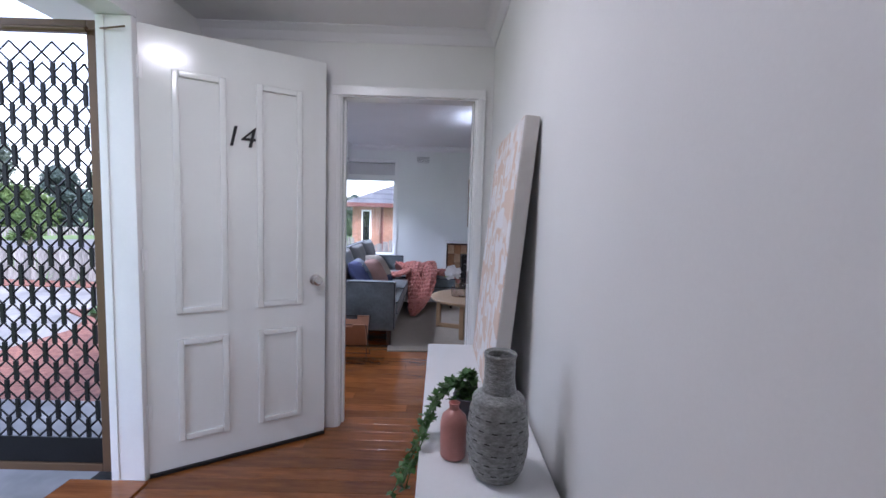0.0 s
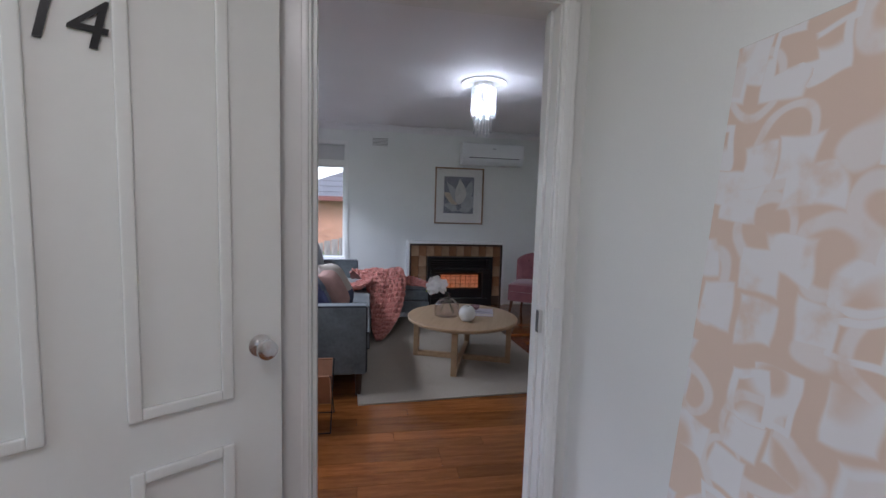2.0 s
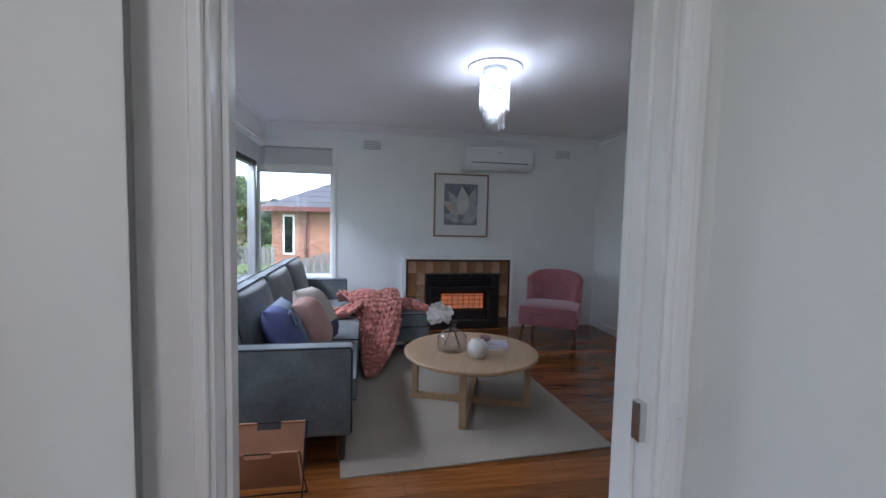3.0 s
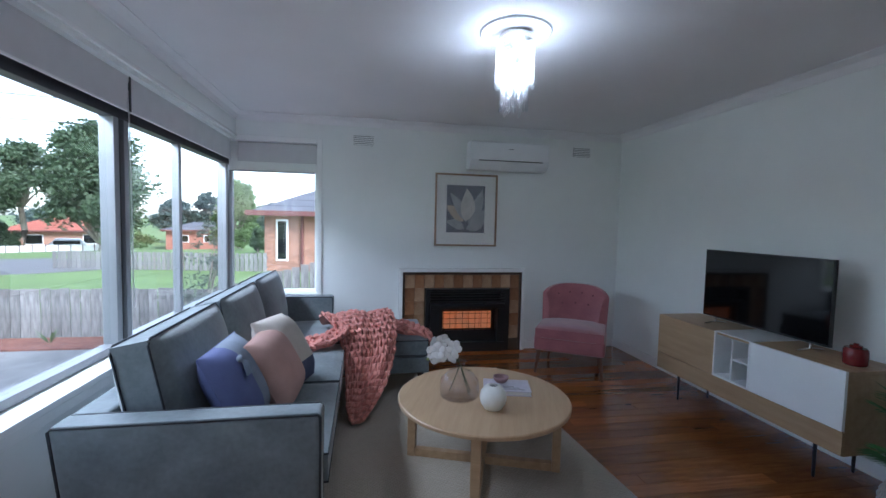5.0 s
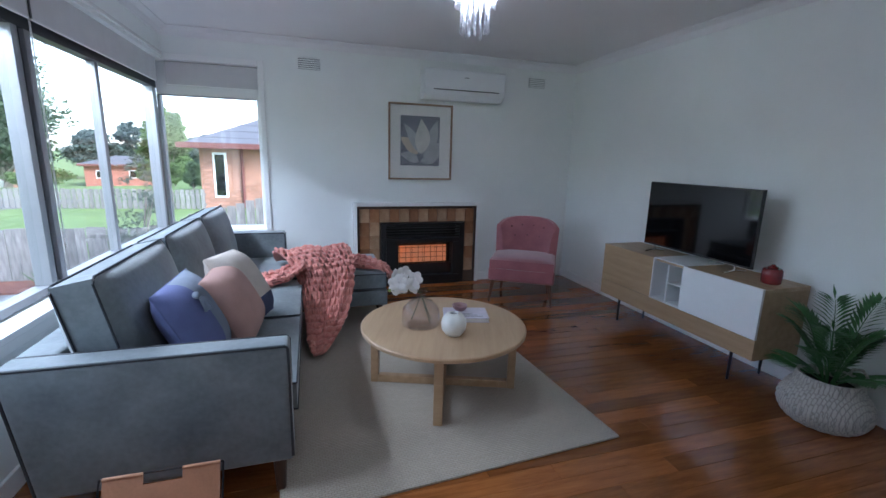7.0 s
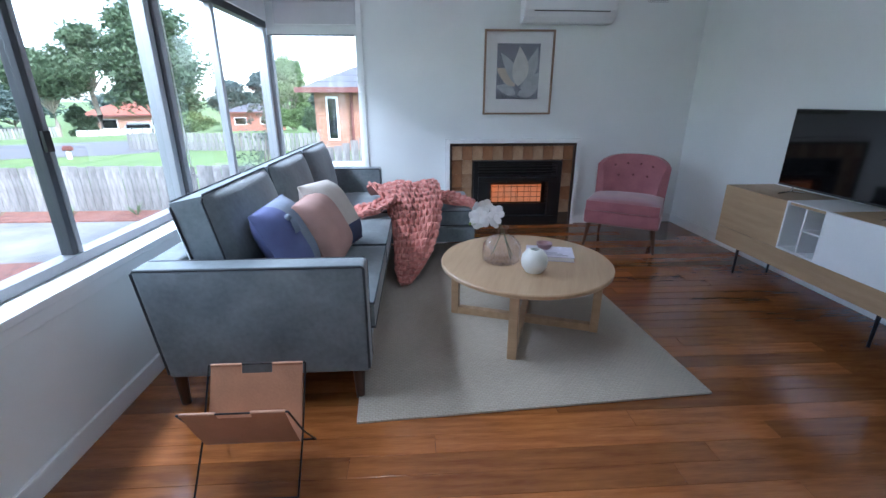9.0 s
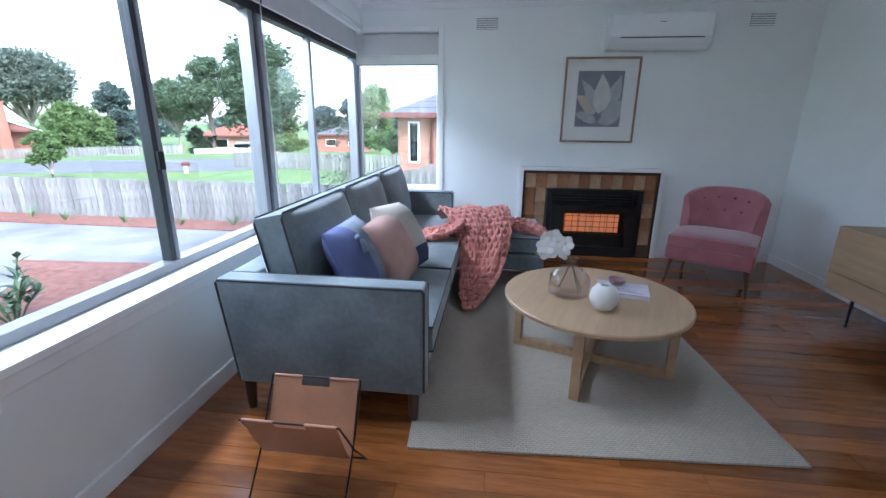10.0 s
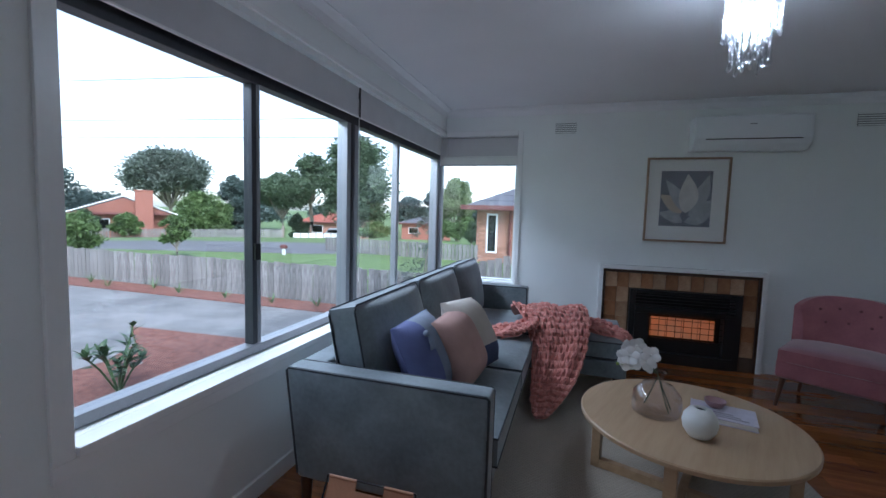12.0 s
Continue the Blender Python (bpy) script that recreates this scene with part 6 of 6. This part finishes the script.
# bearing, distance, height, width, height of the lowest leaves, leaf kind, leaf size, leaves, clumps, share of a cone's shape
for name, label, ang, d, hgt, wid, base, kind, lf, cnt, cl, cone in (
        ("tree", "tall spreading gum tree beyond the street", 49.5, 75, 12.6, 13, 5.0, 0, 0.22, 15000, 60, 0),
        ("tree", "blue-grey conifer at the street edge", 60.0, 50, 7.6, 6.4, 0.4, 3, 0.16, 11000, 50, 0.7),
        ("tree", "broad bright green tree beyond the fence", 46.2, 46, 4.7, 5.4, 0.3, 2, 0.15, 11000, 44, 0),
        ("tree", "dark bluish tree beyond the fence", 42.9, 49, 6.7, 3.6, 0.4, 3, 0.15, 9000, 40, 0.4),
        ("tree", "gnarled spreading tree across the street", 37.6, 44, 6.5, 6.0, 2.9, 1, 0.15, 11000, 44, 0),
        ("tree", "high leafy tree with open boughs", 34.2, 45, 8.7, 5.0, 4.8, 1, 0.13, 4500, 30, 0),
        ("tree", "tall dense tree across the lawn", 28.4, 42, 10.1, 8.4, 1.3, 1, 0.17, 19000, 80, 0.3),
        ("shrub", "low dark green bush below the trees", 35.6, 46, 2.8, 2.6, 0.2, 1, 0.12, 3500, 20, 0),
        ("tree", HAZY, 21.4, 80, 7.0, 7.5, 1.0, 3, 0.25, 6000, 30, 0),
        ("tree", HAZY, 18.3, 78, 8.0, 5.0, 1.0, 3, 0.25, 5000, 26, 0),
        ("tree", "round bright green tree behind the neighbouring house", 15.4, 38, 5.7, 3.5, 0.7, 2, 0.12, 12000, 48, 0),
        ("tree", HAZY, 11.6, 80, 6.8, 7.0, 1.0, 3, 0.25, 5000, 24, 0),
        ("tree", HAZY, 56.0, 85, 6.0, 12.0, 1.0, 3, 0.28, 6000, 28, 0),
        ("tree", HAZY, 40.5, 85, 6.0, 14.0, 1.0, 3, 0.28, 6000, 30, 0),
        ("tree", HAZY, 31.0, 85, 6.5, 12.0, 1.0, 3, 0.28, 6000, 30, 0),
        ("tree", HAZY, 68.0, 60, 6.5, 12.0, 0.8, 1, 0.25, 6000, 30, 0),
        ("tree", HAZY, 76.0, 50, 7.0, 12.0, 0.8, 1, 0.25, 6000, 30, 0),
        ("shrub", "rounded green shrub behind the fence", 57.7, 17, 1.62, 1.7, 0.35, 2, 0.055, 5000, 26, 0),
        ("shrub", "green shrub by the brick house", 53.5, 40, 2.1, 2.4, 0.3, 2, 0.1, 3500, 18, 0),
        ("shrub", "dark green shrub by the brick house", 57.0, 41, 2.4, 2.2, 0.3, 1, 0.1, 3500, 18, 0),
        ("shrub", "yellow-green hedge shrub beyond the lawn", 26.0, 36, 1.55, 3.2, 0.1, 2, 0.1, 4000, 20, 0),
        ("shrub", "yellow-green garden shrubs beyond the lawn", 17.0, 30, 1.6, 1.7, 0.1, 2, 0.08, 4000, 20, 0),
        ("shrub", "yellow-green garden shrubs beyond the lawn", 15.0, 29, 1.4, 1.5, 0.1, 2, 0.08, 3500, 18, 0),
        ("shrub", "dense green garden shrubs beside the neighbouring house", 13.3, 26, 1.45, 1.1, 0.1, 1, 0.07, 3500, 18, 0),
        ("tree", "small young street tree with a thin trunk", 48.9, 18.2, 1.58, 1.15, 0.48, 2, 0.05, 3200, 22, 0.2),
        ("shrub", "sparse grey-green twiggy shrub by the corner", 19.6, 6.9, 1.85, 0.8, 0.35, 0, 0.022, 900, 26, 0),
        ("tree", "dense trees seen beyond the entry", 100.0, 34, 6.1, 12, 0.8, 1, 0.2, 9000, 40, 0),
        ("tree", "dense trees seen beyond the entry", 88.0, 36, 5.4, 12, 0.8, 2, 0.2, 9000, 40, 0)):
    x, y = far(ang, d)
    tree(name, label, x, y, GZ - fall(d), hgt, wid * 1.08, base, kind, int(ang * 10 + d), lf * 1.45, int(cnt * 1.5), int(cl * 1.4), cone)

r7 = random.Random(3)
RUBBER = mat("rubber_plant_leaf", (0.06, 0.11, 0.05), 0.35, vary=0.3, scale=10)
sh = thing("shrub", "broad-leaved low shrub in the mulch bed", "shrub", pose(-4.2, 5.85, GZ))
for k in range(9):
    a = 6.283 * k / 9
    tip = Vector((math.cos(a) * r7.uniform(0.1, 0.42), math.sin(a) * r7.uniform(0.1, 0.4), r7.uniform(0.3, 0.72)))
    bm = bmesh.new()
    tube(bm, [Vector((0, 0, -0.02)), tip * 0.5 + Vector((0, 0, 0.03)), tip], 0.009, 6)
    for i in range(12):
        q = tip * r7.uniform(0.6, 1.0)
        leaf(bm, q, Vector((r7.uniform(-1, 1), r7.uniform(-1, 1), r7.uniform(0, 0.9))), r7.uniform(0.10, 0.16), r7.uniform(0.05, 0.075))
    part("stem", bm, RUBBER, sh)
STRAP = mat("strap_leaf", (0.09, 0.16, 0.06), 0.5, vary=0.3)
for k in range(10):
    s = thing("strap_plant", "small strappy green plant in the mulch", "plant", pose(-2.6 - k * 1.02 + r7.uniform(-0.2, 0.2), 9.75 + r7.uniform(-0.1, 0.15), GZ + 0.02), "plants along the fence")
    bm = bmesh.new()
    for i in range(11):
        a = r7.uniform(0, 6.283)
        leaf(bm, Vector((0, 0, -0.01)), Vector((math.cos(a), math.sin(a), r7.uniform(0.8, 2.4))), r7.uniform(0.16, 0.34), 0.025)
    part("leaves", bm, STRAP, s)
for k, (z, sag) in enumerate(((7.5, 0.5), (6.0, 0.7), (5.2, 0.6))):
    w = thing("power_line", "thin overhead power line along the street", "cable", None, "overhead lines")
    bm = bmesh.new()
    tube(bm, [Vector((-70 + 120 * i / 20, 12 + 14 * i / 20 + k * 0.6, z - sag * math.sin(math.pi * i / 20))) for i in range(21)], 0.016, 5)
    part("wire", bm, BLACKPAINT, w)
for px_, py_ in ((-70, 12.6), (50, 26.6)):
    w = thing("power_pole", "tall grey timber power pole", "pole", pose(px_, py_, GZ - 2.13))
    bm = bmesh.new()
    rod(bm, (0, 0, 0), (0, 0, 10.6), 0.16, 0.11)
    box(bm, -0.06, -1.0, 9.6, 0.06, 1.0, 9.75)
    part("pole", bm, BARK, w)

# ---- floorboards ----
r8 = random.Random(21)
bw_ = 0.098
lengths = (1.4, 1.9, 2.4)
boards = {}
for L in lengths + (0.6,):
    bm = bmesh.new()
    box(bm, 0, 0.0006, -0.02, L - 0.0012, bw_ - 0.0006, 0.0, 0.0006, 1)
    boards[L] = mesh_of("floorboard", bm, FLOORWOOD)


def lay(x0, x1, y0, y1):
    y = y0
    while y < y1 - 0.001:
        x = x0 - r8.uniform(0, 0.9)
        while x < x1:
            L = r8.choice(lengths)
            if x + L > x0:
                ob = new("floorboard", boards[L])
                ob.parent = FLOOR
                xx = max(x, x0)
                ex_ = min(x + L, x1)
                ob.matrix_basis = Matrix.Translation((xx, y, 0)) @ Matrix.Diagonal(((ex_ - xx) / L, min(bw_, y1 - y) / bw_, 1, 1))
            x += L
        y += bw_


lay(XW + 0.002, XE - 0.002, YS + 0.12, YN)
lay(HF + 0.001, HX - 0.001, -0.1, YS + 0.12)
lay(XW + 0.002, HX - 0.001, HB, -0.1)
